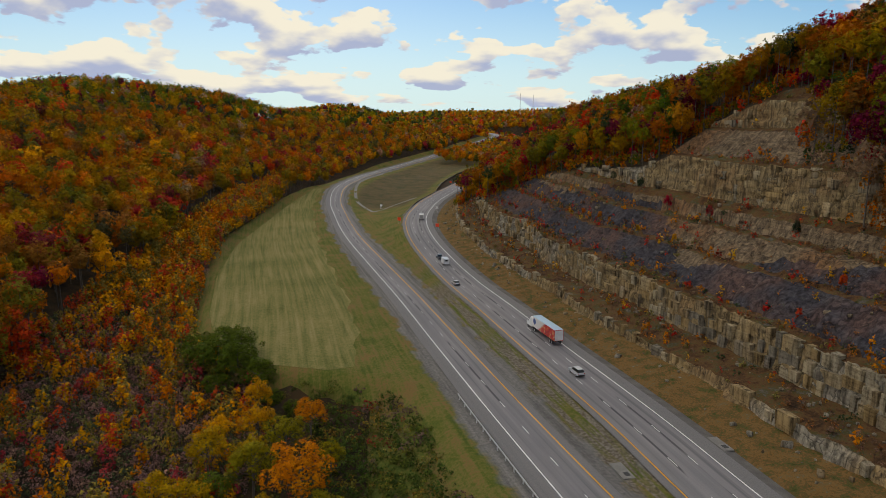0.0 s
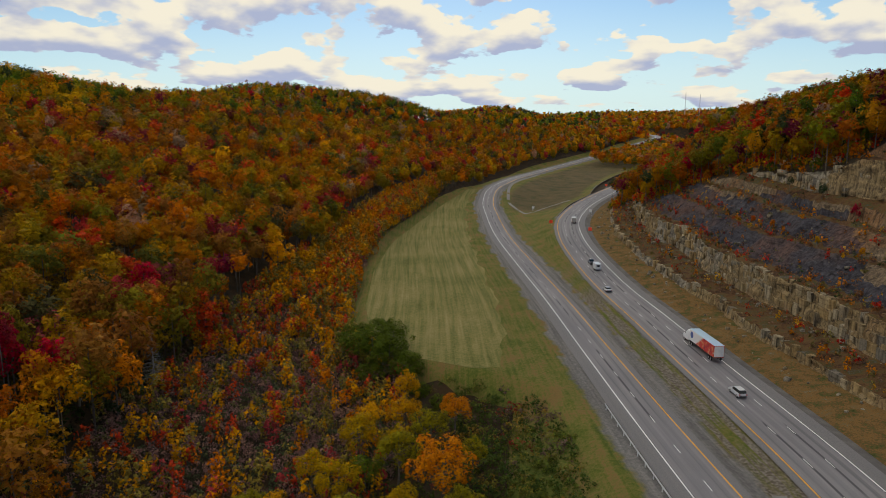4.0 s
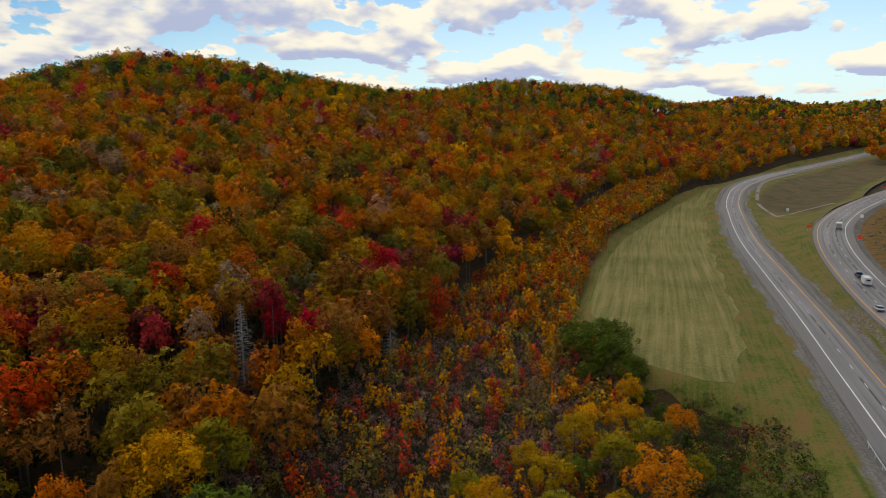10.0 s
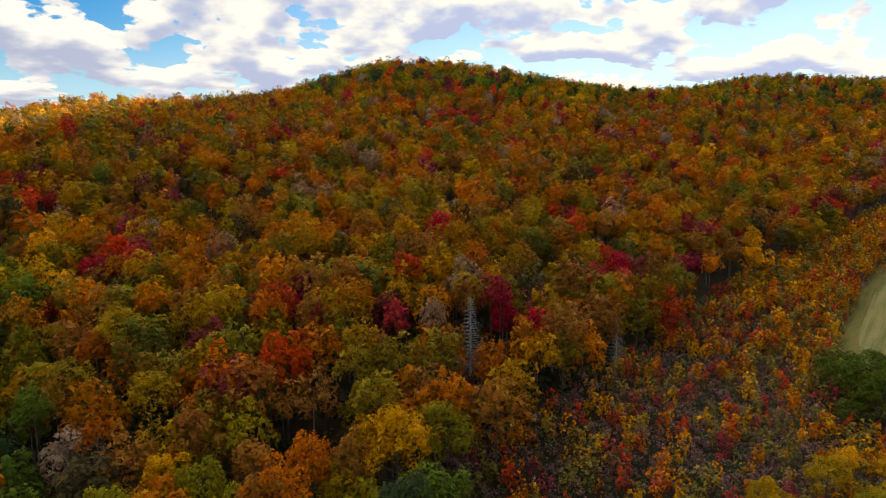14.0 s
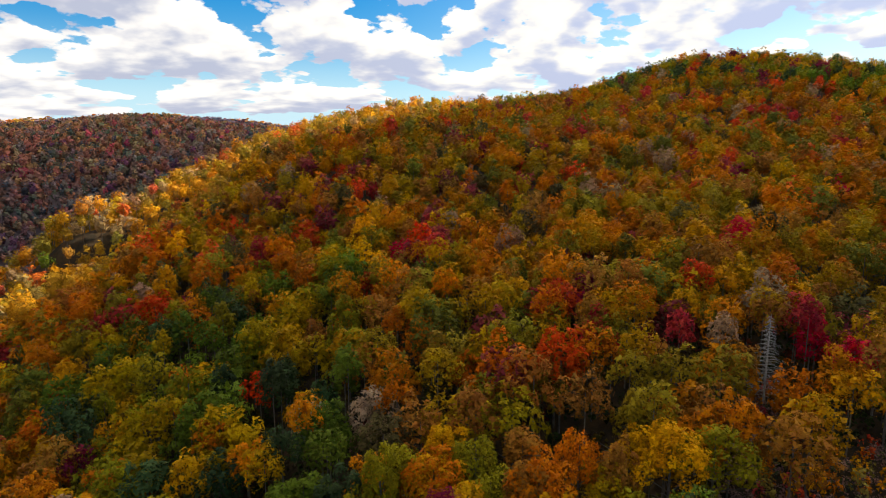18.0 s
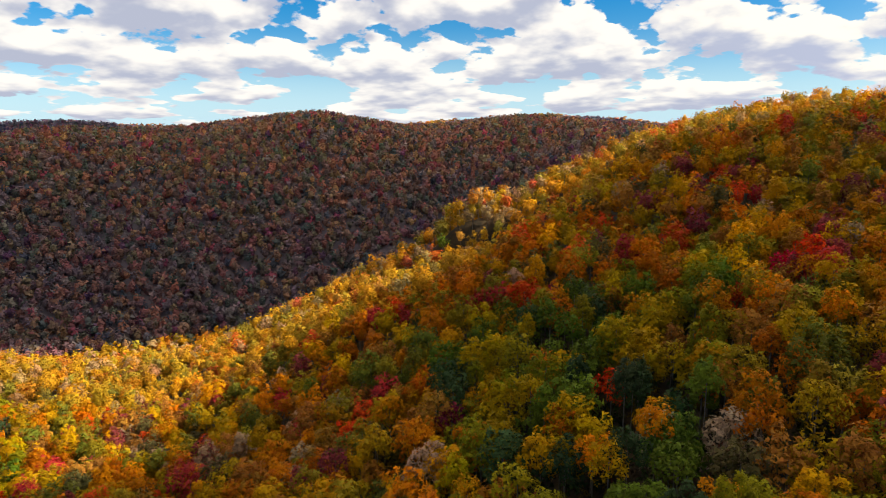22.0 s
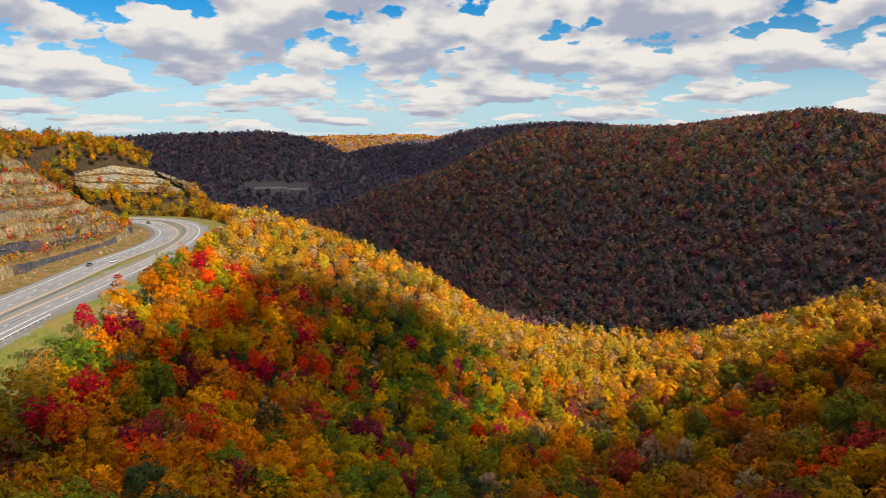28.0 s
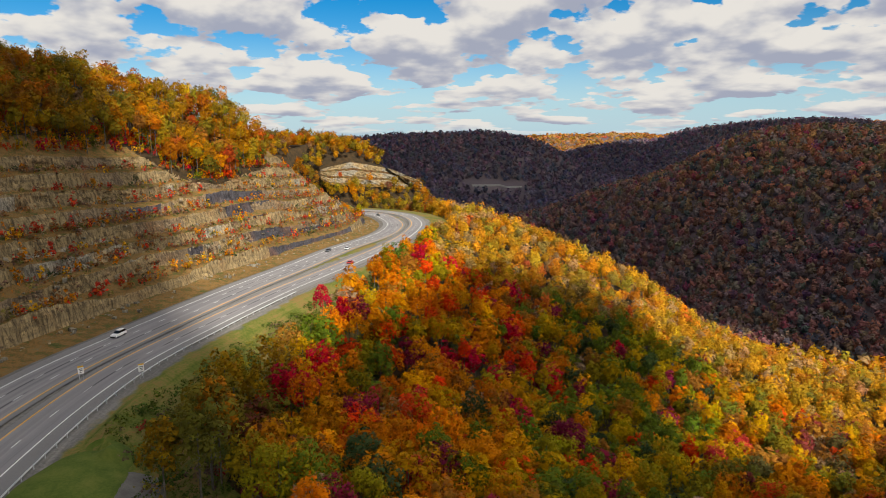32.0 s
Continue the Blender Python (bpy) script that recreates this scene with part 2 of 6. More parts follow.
# ridges, spurs and hollows: bearing left of the first view, distance, height of the ground
WEST_RIDGE = polar([(354, 1650, 104), (359, 1500, 85), (3, 1250, 88), (8, 1000, 89), (14.5, 850, 73), (18, 800, 88), (22, 760, 93), (27.5, 720, 96), (34, 640, 80), (42, 590, 80),
                    (51, 560, 94), (60, 540, 96), (65, 520, 80), (70, 510, 68), (76, 500, 64), (83, 490, 62), (90, 480, 49)])
SPUR = polar([(96, 465, 34), (104, 440, 3), (110.5, 425, -36), (118.5, 410, -46), (129, 400, -76), (136, 400, -89), (142, 400, -88), (150, 405, -84), (153, 415, -52), (158.6, 430, -39), (164.4, 450, -23), (169, 475, -12)])
GORGE = polar([(90, 680, 0), (100, 640, -70), (110, 620, -120), (122, 610, -142), (135, 600, -150), (145, 640, -150), (152, 760, -140), (160, 1250, -115), (168, 1050, -90), (172, 760, -62), (176, 640, -30)])
FAR_HILL = polar([(92, 1250, 45), (98, 1150, 58), (102, 1100, 72), (108, 1060, 60), (116, 1020, 52), (121.9, 1000, 72), (127.3, 1010, 64), (136, 1040, 45), (142.1, 1060, 52), (144.2, 1060, 46), (146.3, 1060, 34), (148.45, 1060, 17), (150.7, 1060, -8), (153, 1070, -23), (155.4, 1080, -33), (157.3, 1090, -46), (149, 1500, -40), (153, 1600, -80), (158, 1700, -95),
                  (112, 800, -35), (121, 780, -38), (135, 800, -55)])
SOUTH = polar([(158.8, 1750, -50), (160.8, 1750, -1), (162.8, 1750, 26), (165.3, 1750, 40), (167.7, 1750, 55), (170.7, 1750, 48), (173.1, 1750, 43), (178.2, 1750, 37), (185, 750, 42), (182.5, 745, 43), (179.8, 740, 37), (177.5, 735, 29), (176.1, 730, 14), (174.2, 720, -1), (172.8, 710, -19), (186, 560, 10), (182, 520, -12)])
DISTANT = polar([(142, 2350, 83), (146, 2350, 76), (149.4, 2350, 60), (151.7, 2350, 31), (155.5, 2350, 6), (158.8, 2350, 8), (160.8, 2350, -24), (163, 3050, -20), (154, 3050, -10), (163.8, 3700, 30), (160.3, 3700, 42), (155.5, 3700, 48), (150, 3700, 42), (122, 2600, 50), (112, 2500, 92), (105, 2500, 108), (98, 2500, 106), (90, 2500, 60), (60, 950, 86), (34, 1050, 72), (78, 900, 40), (60, 2500, 70), (20, 2500, 70), (350, 3000, 60), (320, 2500, 70), (270, 2500, 80), (220, 2500, 70), (190, 2800, 50)])
BEHIND = polar([(160.5, 2000, -70), (162.5, 2030, -35), (165, 2080, 0), (100, 1450, 30), (110, 1450, 10), (120, 1400, 5), (130, 1400, 0), (140, 1400, 0), (10, 1350, 70), (15, 1080, 62), (22, 980, 72), (30, 900, 58), (38, 860, 52), (47, 800, 58), (58, 720, 74), (66, 680, 52), (72, 660, 40), (168, 2300, -30), (175, 2300, -35), (182, 2300, -30), (187, 2300, -10), (163, 2300, -20),
                (332, 460, 74), (339, 540, 62), (345, 600, 50)])
BOWL = polar([(97, 370, 16), (104, 365, -6), (110.5, 360, -36), (118, 345, -45), (150, 350, -66), (158, 340, -48), (147, 390, -76), (100, 300, 8), (108, 290, -18)])
RIM = [(4600 * math.cos(a), 4600 * math.sin(a), 35) for a in np.linspace(0, 2 * math.pi, 13)[:-1]]
HOLLOW = [(-45, 20, -14), (-62, 73, -10), (-72, 133, -9), (-88, 175, -8), (-100, 284, -2), (-112, 400, 9), (-70, -50, -28), (-140, -120, -52), (-220, -220, -80), (-20, -60, -14), (0, -140, -22), (-60, -220, -48), (-60, -330, -34), (-110, -380, -40)]
HILLSIDE = [(-97, 90, 2), (-135, 200, 8), (-160, 300, 18), (-170, 150, 17), (-280, 250, 44), (-220, 460, 48), (-200, 620, 50), (-100, 30, -3), (-200, 50, 14), (-320, 120, 45), (-160, -30, -8), (-300, -40, 22), (-240, -120, -22), (-360, -130, 5), (-430, 60, 52)]
EAST_HILL = [(21, 429, 17), (43, 367, 30), (65, 293, 43), (76, 240, 44), (84, 205, 52), (104, 208, 65), (99, 236, 60), (106, 165, 52), (112, 120, 48), (117, 70, 50), (132, 0, 52), (146, -90, 52), (138, -150, 51), (150, 120, 68), (205, 110, 90), (215, 0, 94), (225, -150, 88)]
EAST_HILL += polar([(327, 265, 82), (332, 300, 74), (337.6, 335, 70), (345, 430, 65), (349.5, 490, 60), (354, 600, 48), (354, 1700, 112), (206, 390, 78), (199, 420, 80), (194, 440, 71), (190, 450, 69), (187, 450, 70), (185, 455, 40), (206, 262, 47), (201, 288, 46), (197, 308, 45), (193, 330, 39), (189.5, 352, 36), (187, 415, 45), (190.5, 392, 46), (194, 385, 49)])
EAST_HILL += [(500, 0, 95), (500, 500, 95), (500, -500, 80), (1500, 0, 85), (160, 720, 55), (260, 1050, 85), (100, -480, 40)]
UP_VALLEY = [(-95, 500, 13), (-62, 690, 19), (14, 970, 35), (98, 1226, 57), (65, 1428, 66), (-40, 440, 5), (-35, 520, 8), (0, 640, 16), (30, 780, 22), (-130, 560, 24)]
KNOTS = np.array(WEST_RIDGE + BEHIND + BOWL + SPUR + GORGE + FAR_HILL + SOUTH + DISTANT + RIM + HOLLOW + HILLSIDE + EAST_HILL + UP_VALLEY, float)


def spline_weights(k):
    n = len(k)
    p = k[:, :2] / 1000
    r = np.linalg.norm(p[:, None] - p[None], axis=2)
    a = np.zeros((n + 3, n + 3))
    a[:n, :n] = np.where(r > 0, r**2 * np.log(r + 1e-12), 0) + np.eye(n) * 2e-4
    a[:n, n], a[:n, n + 1:] = 1, p
    a[n:, :n] = a[:n, n:].T
    return p, np.linalg.solve(a, np.concatenate([k[:, 2], [0, 0, 0]]))


KP, KW = spline_weights(KNOTS)


def natural(x, y):
    """The land before the road was cut through it."""
    z = KW[-3] + KW[-2] * x / 1000 + KW[-1] * y / 1000
    for (px, py), wt in zip(KP, KW):
        r2 = (x / 1000 - px)**2 + (y / 1000 - py)**2
        z = z + wt * 0.5 * r2 * np.log(r2 + 1e-12)
    r = np.hypot(x, y)
    ripple = np.sin(x / 71 + 1.3 * np.sin(y / 97)) * np.cos(y / 83 + np.sin(x / 113))
    return z + ripple * np.clip(r / 400 - 0.3, 0, 6) * 1.6


# the benched cut: distance from the white line, height above the road
CUT = np.array([(0, 0.0), (3.2, -0.1), (6, -0.7), (10, 0.2), (16.5, 1.0), (17.3, 3.4), (21, 3.8), (28.5, 4.6), (30.2, 12.8), (35, 13.6), (44, 20.0), (47, 20.6), (54, 26.2), (57.5, 27.0), (59, 31.0),
                (62.5, 33.2), (64.5, 44.6), (69, 45.6), (79, 54.0), (84, 55.0), (86, 63.0), (91, 64.5), (100, 76), (112, 92), (150, 130)])


# the southern cut has more and lower steps
CUT_S = np.array([(0, 0.0), (3.2, -0.1), (6, -0.7), (10, 0.2), (16.5, 1.0), (18, 5.0), (21, 5.3), (25.5, 6.2), (27.5, 11.2), (33, 12.2), (35, 17.0), (40.5, 18.0), (42.5, 23.0), (48, 24.0), (50, 29.0), (56, 30.2),
                  (58, 35.5), (63.5, 36.6), (66, 42.0), (72, 43.5), (74, 48.5), (79, 50.0), (88, 60), (100, 76), (150, 130)])


def southward(y):
    return np.clip((-60 - y) / 90, 0, 1)


def cut_height(off, y=0.0):
    w = southward(np.asarray(y))
    return np.interp(off, CUT[:, 0], CUT[:, 1]) * (1 - w) + np.interp(off, CUT_S[:, 0], CUT_S[:, 1]) * w


def field_width(y):
    """How far the mown verge and field reach west of the near edge line."""
    return np.interp(y, [-640, -420, -380, -112, -108, -84, -78, 120, 138, 150, 165, 190, 218, 271, 340, 420, 480, 540, 700, 1500], [26, 18, 8, 8, 19, 19, 8, 9, 11, 24, 46, 58, 62, 62, 55, 36, 20, 14, 11, 11])


def verge_reach(y):
    """How far the grass goes on down the bank."""
    return field_width(y) + np.interp(y, [-640, -440, -400, -60, 60, 120, 150, 1500], [7, 7, 16, 26, 24, 16, 7, 7])


def wooded_cut(x, y, z):
    """Where the wood hangs down over the southern cut."""
    b = np.degrees(np.arctan2(-x, y)) % 360
    e = np.degrees(np.arctan2(z - EYE[2], np.hypot(x, y)))
    return (y < -150) & (b > 186.4) & (b < 212) & (e > np.interp(b, [186, 187, 190.3, 193.1, 195.3, 197.4, 200.2, 205], [-2.6, -2.9, -4.0, -3.4, -1.9, -0.6, -0.6, 0.5]))


def bare_nose(x, y):
    """The treeless end of the southern cut, above the bend."""
    b = np.degrees(np.arctan2(-x, y)) % 360
    d = np.hypot(x, y)
    return (b > 177.5) & (b < 186.4) & (d > 330) & (d < 510) & (nearest(FW, FN, x, y)[0] > -2)


FACE_TOP = ([173.0, 175.6, 179.0, 181.8], [-4.0, -2.9, -2.2, -2.8])
FACE_FOOT = ([173.0, 176.0, 181.0, 181.8], [-4.7, -4.5, -4.2, -3.7])


def far_face(x, y, z, spare=0.0):
    """The rock face on the hill beyond the bend."""
    b = np.degrees(np.arctan2(-x, y)) % 360
    d = np.hypot(x, y)
    e = np.degrees(np.arctan2(z - EYE[2], d))
    return (b > 172.9) & (b < 181.9) & (d > 560) & (d < 800) & (e < np.interp(b, *FACE_TOP)) & (e > np.interp(b, *FACE_FOOT) - spare)


def land(x, y):
    """The ground with the road's cut, fill and field in it; also the offsets from both edge lines."""
    g = natural(x, y)
    sn, zn, i_n, al_n = nearest(NW, NN, x, y)
    sf, zf, i_f, al_f = nearest(FW, FN, x, y)
    z = g.copy()
    west = sn < 0
    fw = field_width(NW[i_n, 1])
    flat = zn - 0.15 - np.clip(-sn - 6, 0, 200) * 0.055
    past = np.clip(-sn - fw, 0, 1e4)
    w_z = np.where(g < flat, np.maximum(g, flat - past / 1.9), np.minimum(g, flat + past / 1.6))
    ok_n = np.abs(al_n) < 12
    z = np.where(west & ok_n, w_z, z)
    east = sf > 0
    cut = zf + cut_height(sf, FW[i_f, 1])
    fill = zf - 0.3 - np.clip(sf - 6, 0, 1e4) / 2.0
    e_z = np.where(g > zf, np.minimum(g, cut), np.maximum(g, fill))
    ok_f = np.abs(al_f) < 12
    z = np.where(east & (sf < 400) & ok_f, e_z, z)
    mid = (~west) & (~east) & ok_n
    w = np.clip(np.clip(sn - 9.2, 0, None) / np.maximum(np.clip(sn - 9.2, 0, None) + np.clip(-sf - 12.9, 0, None), 1e-3), 0, 1)
    w = np.where(sn < 9.2, 0.0, np.where(-sf < 12.9, 1.0, w))
    dip = np.minimum(np.clip(sn - 9, 0, 99), np.clip(-sf - 13, 0, 99))
    m_z = zn * (1 - w) + zf * w - 0.25 - np.clip(dip * 0.12, 0, 3.5)
    z = np.where(mid, m_z, z)
    return z, sn, sf, i_n, i_f, al_n, al_f


def net(name, x, y, z, mat, sheet=True):
    """A mesh from a grid of places."""
    r, c = x.shape
    k = np.arange(r * c).reshape(r, c)
    f = np.stack([k[:-1, :-1], k[:-1, 1:], k[1:, 1:], k[1:, :-1]], -1).reshape(-1, 4)
    return mesh_np(name, np.stack([x, y, z], -1).reshape(-1, 3), f, mat)


def mesh_np(name, v, f, mat, tint=None, smooth=False, slots=None):
    """An object from arrays of vertices and equal-sided faces."""
    me = bpy.data.meshes.new(name)
    n, m = f.shape
    me.vertices.add(len(v))
    me.vertices.foreach_set("co", np.ascontiguousarray(v, np.float32).ravel())
    me.loops.add(n * m)
    me.loops.foreach_set("vertex_index", np.ascontiguousarray(f, np.int32).ravel())
    me.polygons.add(n)
    me.polygons.foreach_set("loop_start", np.arange(0, n * m, m, dtype=np.int32))
    me.polygons.foreach_set("loop_total", np.full(n, m, np.int32))
    for q in (mat if isinstance(mat, (list, tuple)) else [mat]):
        me.materials.append(q)
    if slots is not None:
        me.polygons.foreach_set("material_index", np.ascontiguousarray(slots, np.int32))
    if smooth:
        me.polygons.foreach_set("use_smooth", np.ones(n, bool))
    if tint is not None:
        a = me.attributes.new("tint", "FLOAT_COLOR", "POINT")
        a.data.foreach_set("color", np.ascontiguousarray(np.concatenate([tint, np.ones((len(tint), 1))], 1), np.float32).ravel())
    me.update(calc_edges=True)
    return new(name, me)


def sight(bearing_, drop, near_, far_):
    """The first place on a bearing where the land meets a sight line that drops by so many degrees."""
    d = np.arange(near_, far_, 10.0)
    x, y = -d * math.sin(radians(bearing_)), d * math.cos(radians(bearing_))
    g = natural(x, y) - (EYE[2] + d * math.tan(radians(drop)))
    k = int(np.argmax(g > 0)) if (g > 0).any() else len(d) - 1
    return x[k], y[k], 0.0


FAR_ROAD = curve([sight(b, -4.5, 1300, 1650) for b in np.linspace(164.2, 168.6, 8)], 60)

# ---------------------------------------------------------------- ground sheet
gk = 3.35
gu = np.linspace(-1, 1, 361)
gx = 4600 / math.sinh(gk) * np.sinh(gk * gu)
GX, GY = np.meshgrid(gx, gx)
GZ, SN, SF, I_N, I_F, AL_N, AL_F = land(GX, GY)
cover_w = (SN < 0) & (-SN < verge_reach(NW[I_N, 1]) + 1) & (np.abs(AL_N) < 12)
cover_e = (SF > 0) & (SF < 118) & (np.abs(AL_F) < 12)
cover_m = (SN >= 0) & (SF <= 0) & (np.abs(AL_N) < 12)
GZ = np.where(cover_w | cover_m, GZ - 1.6, np.where(cover_e, np.minimum(GZ, FW[I_F, 2] + cut_height(np.maximum(SF - 10, 0))) - 3.5, GZ))
ground_sheet = net("ground", GX, GY, GZ, [M_SHADED_FLOOR, M_LITTER, M_STRAW])
far_b, far_d = bearing(GX, GY)
bare_wood = (far_d > 600) & (far_b > 84) & (far_b < 172) | (far_d > 1000) & (far_b > 84) & (far_b < 195)
ground_sheet.data.polygons.foreach_set("material_index", np.ascontiguousarray(np.where(bare_nose(GX, GY) & (GZ > -6), 2, bare_wood)[:-1, :-1].ravel(), np.int32))
tagged(ground_sheet, "leaf-strewn brown forest floor over rolling hills, darkened for canopy shade", "ground", kind="structure")


def ribbon(name, c, nrm, offs, lift, mat, rows=None, tuck=0.0):
    """A strip along an edge line, from offset to offset, laid on the land."""
    rows = slice(None) if rows is None else rows
    c, nrm = c[rows], nrm[rows]
    offs = np.asarray(offs, float)
    if offs.ndim == 1:
        offs = np.repeat(offs[None], len(c), 0)
    x = c[:, 0:1] + nrm[:, 0:1] * offs
    y = c[:, 1:2] + nrm[:, 1:2] * offs
    z = lift(x, y, c, offs) if callable(lift) else np.repeat(c[:, 2:3], offs.shape[1], 1) + lift
    if tuck:
        z[:, 0] -= tuck
        z[:, -1] -= tuck
    return net(name, x, y, z, mat)


def with_uv(ob, c, offs):
    """Metres across and along the road, for the materials."""
    me = ob.data
    n = len(c)
    s = np.concatenate([[0], np.cumsum(np.hypot(*np.diff(c[:, :2], axis=0).T))])
    offs = np.asarray(offs, float)
    if offs.ndim == 1:
        offs = np.repeat(offs[None], n, 0)
    uv = np.stack([offs, np.repeat(s[:, None], offs.shape[1], 1)], -1).reshape(-1, 2)
    k = np.zeros(len(me.loops), np.int32)
    me.loops.foreach_get("vertex_index", k)
    lay = me.uv_layers.new(name="road")
    lay.data.foreach_set("uv", np.ascontiguousarray(uv[k], np.float32).ravel())
    return ob


def road_coords(t):
    uv = t.n("ShaderNodeUVMap", uv_map="road").outputs[0]
    return uv, t.n("ShaderNodeSeparateXYZ", {0: uv}).outputs[0]


def asphalt(name, centre, lane, lanes, shoulder):
    """Worn asphalt: paler shoulders, dark oil and tyre bands in each lane, patches and seams along the way."""
    m, t = material(name, 0.82, 0.25)
    uv, u = road_coords(t)
    lng = t.n("ShaderNodeMapping", {0: uv, "Scale": (0.8, 0.012, 1)}).outputs[0]
    long_n = t.noise(lng, 1.0, 5, 0.6)
    patch = t.noise(t.n("ShaderNodeMapping", {0: uv, "Scale": (0.25, 0.03, 1)}).outputs[0], 1.0, 2, 0.4)
    grain = t.noise(t.pos, 4.0, 4, 0.7)
    broad = t.noise(t.pos, 0.03, 3)
    tone = t.math("ADD", t.math("MULTIPLY", long_n, 0.5), t.math("ADD", t.math("MULTIPLY", grain, 0.2), t.math("MULTIPLY", broad, 0.3)))
    c = t.ramp(tone, [(0.3, (0.135, 0.13, 0.14)), (0.5, (0.215, 0.205, 0.208)), (0.7, (0.30, 0.285, 0.275))])
    # tyre-darkened middle of each lane
    frac = t.math("FRACT", t.math("DIVIDE", t.math("SUBTRACT", u, centre), lane))
    mid = t.math("ABSOLUTE", t.math("SUBTRACT", frac, 0.5))
    band = t.math("MULTIPLY", t.math("SUBTRACT", 1.0, t.step(mid, 0.05, 0.2)), t.step(long_n, 0.42, 0.62))
    c = t.mix(t.math("MULTIPLY", band, 0.6), c, (0.075, 0.075, 0.085, 1))
    seam = t.math("MULTIPLY", t.math("SUBTRACT", 1.0, t.step(t.math("SUBTRACT", 0.5, mid), 0.03, 0.10)), t.step(patch, 0.47, 0.52))
    c = t.mix(t.math("MULTIPLY", seam, 0.75), c, (0.03, 0.03, 0.034, 1))
    out = t.math("ABSOLUTE", t.math("SUBTRACT", u, centre + lane * lanes / 2))
    edge = t.step(out, lane * lanes / 2 + 0.15, lane * lanes / 2 + 0.35)
    c = t.mix(t.math("MULTIPLY", edge, 0.85), c, t.ramp(grain, [(0.3, (0.13, 0.125, 0.125)), (0.7, (0.22, 0.21, 0.20))]))
    finish(t, c, grain, 0.15, 0.02)
    return m


def verge_material(name, gravel_to, dusty=False):
    """Gravel beside the asphalt, giving way to rough grass with dry and green drifts."""
    m, t = material(name, 0.95, 0.1)
    uv, u = road_coords(t)
    a = t.noise(t.pos, 0.10, 5, 0.6)
    b = t.noise(t.pos, 1.6, 5, 0.68)
    along = t.noise(t.n("ShaderNodeMapping", {0: uv, "Scale": (0.9, 0.03, 1)}).outputs[0], 1.0, 4, 0.6)
    f = t.math("ADD", t.math("MULTIPLY", a, 0.4), t.math("ADD", t.math("MULTIPLY", b, 0.3), t.math("MULTIPLY", along, 0.3)))
    grass = t.ramp(f, [(0.34, (0.048, 0.068, 0.012)), (0.45, (0.092, 0.112, 0.018)), (0.515, (0.15, 0.130, 0.034)), (0.58, (0.19, 0.12, 0.042)), (0.74, (0.11, 0.11, 0.03))])
    gravel = t.ramp(t.math("ADD", t.math("MULTIPLY", b, 0.5), t.math("MULTIPLY", along, 0.5)), [(0.32, (0.085, 0.08, 0.075)), (0.5, (0.16, 0.15, 0.14)), (0.68, (0.26, 0.245, 0.22))])
    q = t.math("ADD", t.math("ABSOLUTE", u), t.math("MULTIPLY", t.math("SUBTRACT", a, 0.5), 9.0))
    if dusty:
        # dusty near the drone's station, green beyond the first bend
        ny = t.n("ShaderNodeSeparateXYZ", {0: t.pos}).outputs[1]
        near_by = t.math("SUBTRACT", 1.0, t.step(t.math("ABSOLUTE", t.math("SUBTRACT", ny, 20.0)), 170.0, 260.0))
        dry = t.ramp(t.math("ADD", t.math("MULTIPLY", a, 0.6), t.math("MULTIPLY", b, 0.4)), [(0.36, (0.050, 0.046, 0.022)), (0.5, (0.090, 0.066, 0.034)), (0.64, (0.125, 0.088, 0.045))])
        grass = t.mix(t.math("MULTIPLY", t.math("MULTIPLY", t.step(ny, 415.0, 440.0), t.step(u, 16.0, 22.0)), 0.8), grass, dry)
        grass = t.mix(t.math("MULTIPLY", near_by, t.step(along, 0.40, 0.56)), grass, t.ramp(b, [(0.35, (0.075, 0.06, 0.04)), (0.5, (0.15, 0.125, 0.095)), (0.65, (0.23, 0.205, 0.175))]))
    finish(t, t.mix(t.step(q, gravel_to - 0.8, gravel_to + 0.8), gravel, grass), b, 0.7, 0.25)
    return m


def hay_material():
    """A mown hay field: pale swaths that follow the tractor, with greener drifts."""
    m, t = material("mown_hay", 0.95, 0.1)
    uv, u = road_coords(t)
    wob = t.math("ADD", u, t.math("MULTIPLY", t.noise(t.pos, 0.025, 2), 7.0))
    sw = t.math("SINE", t.math("MULTIPLY", wob, 1.35))
    a = t.noise(t.pos, 0.03, 4, 0.6)
    b = t.noise(t.pos, 1.2, 5, 0.7)
    streak = t.noise(t.n("ShaderNodeMapping", {0: uv, "Scale": (0.9, 0.02, 1)}).outputs[0], 1.0, 4, 0.6)
    f = t.math("ADD", t.math("ADD", t.math("MULTIPLY", a, 0.28), t.math("MULTIPLY", b, 0.32)), t.math("ADD", t.math("MULTIPLY", streak, 0.40), t.math("MULTIPLY", sw, 0.022)))
    c = t.ramp(f, [(0.36, (0.080, 0.095, 0.020)), (0.45, (0.140, 0.138, 0.038)), (0.53, (0.205, 0.178, 0.060)), (0.63, (0.27, 0.225, 0.090))])
    finish(t, c, b, 0.6, 0.2)
    return m


M_NEAR = asphalt("worn_asphalt_two_lanes", 0.0, 3.65, 2, 3.0)
M_FAR = asphalt("worn_asphalt_three_lanes", -11.0, 3.667, 3, 3.0)
M_VERGE = verge_material("gravel_and_verge_grass", 6.5)
M_MEDIAN = verge_material("median_gravel_and_grass", 12.5, True)
M_HAY = hay_material()
M_CONC = ground_like("weathered_concrete", [(0.3, (0.15, 0.145, 0.13)), (0.55, (0.24, 0.23, 0.21)), (0.75, (0.32, 0.30, 0.28))], 0.4, 5.0, 0.3, 0.03)
M_WHITE = plain("white_line_paint", (0.70, 0.70, 0.68), 0.6, 0, 0.25, 1.2)
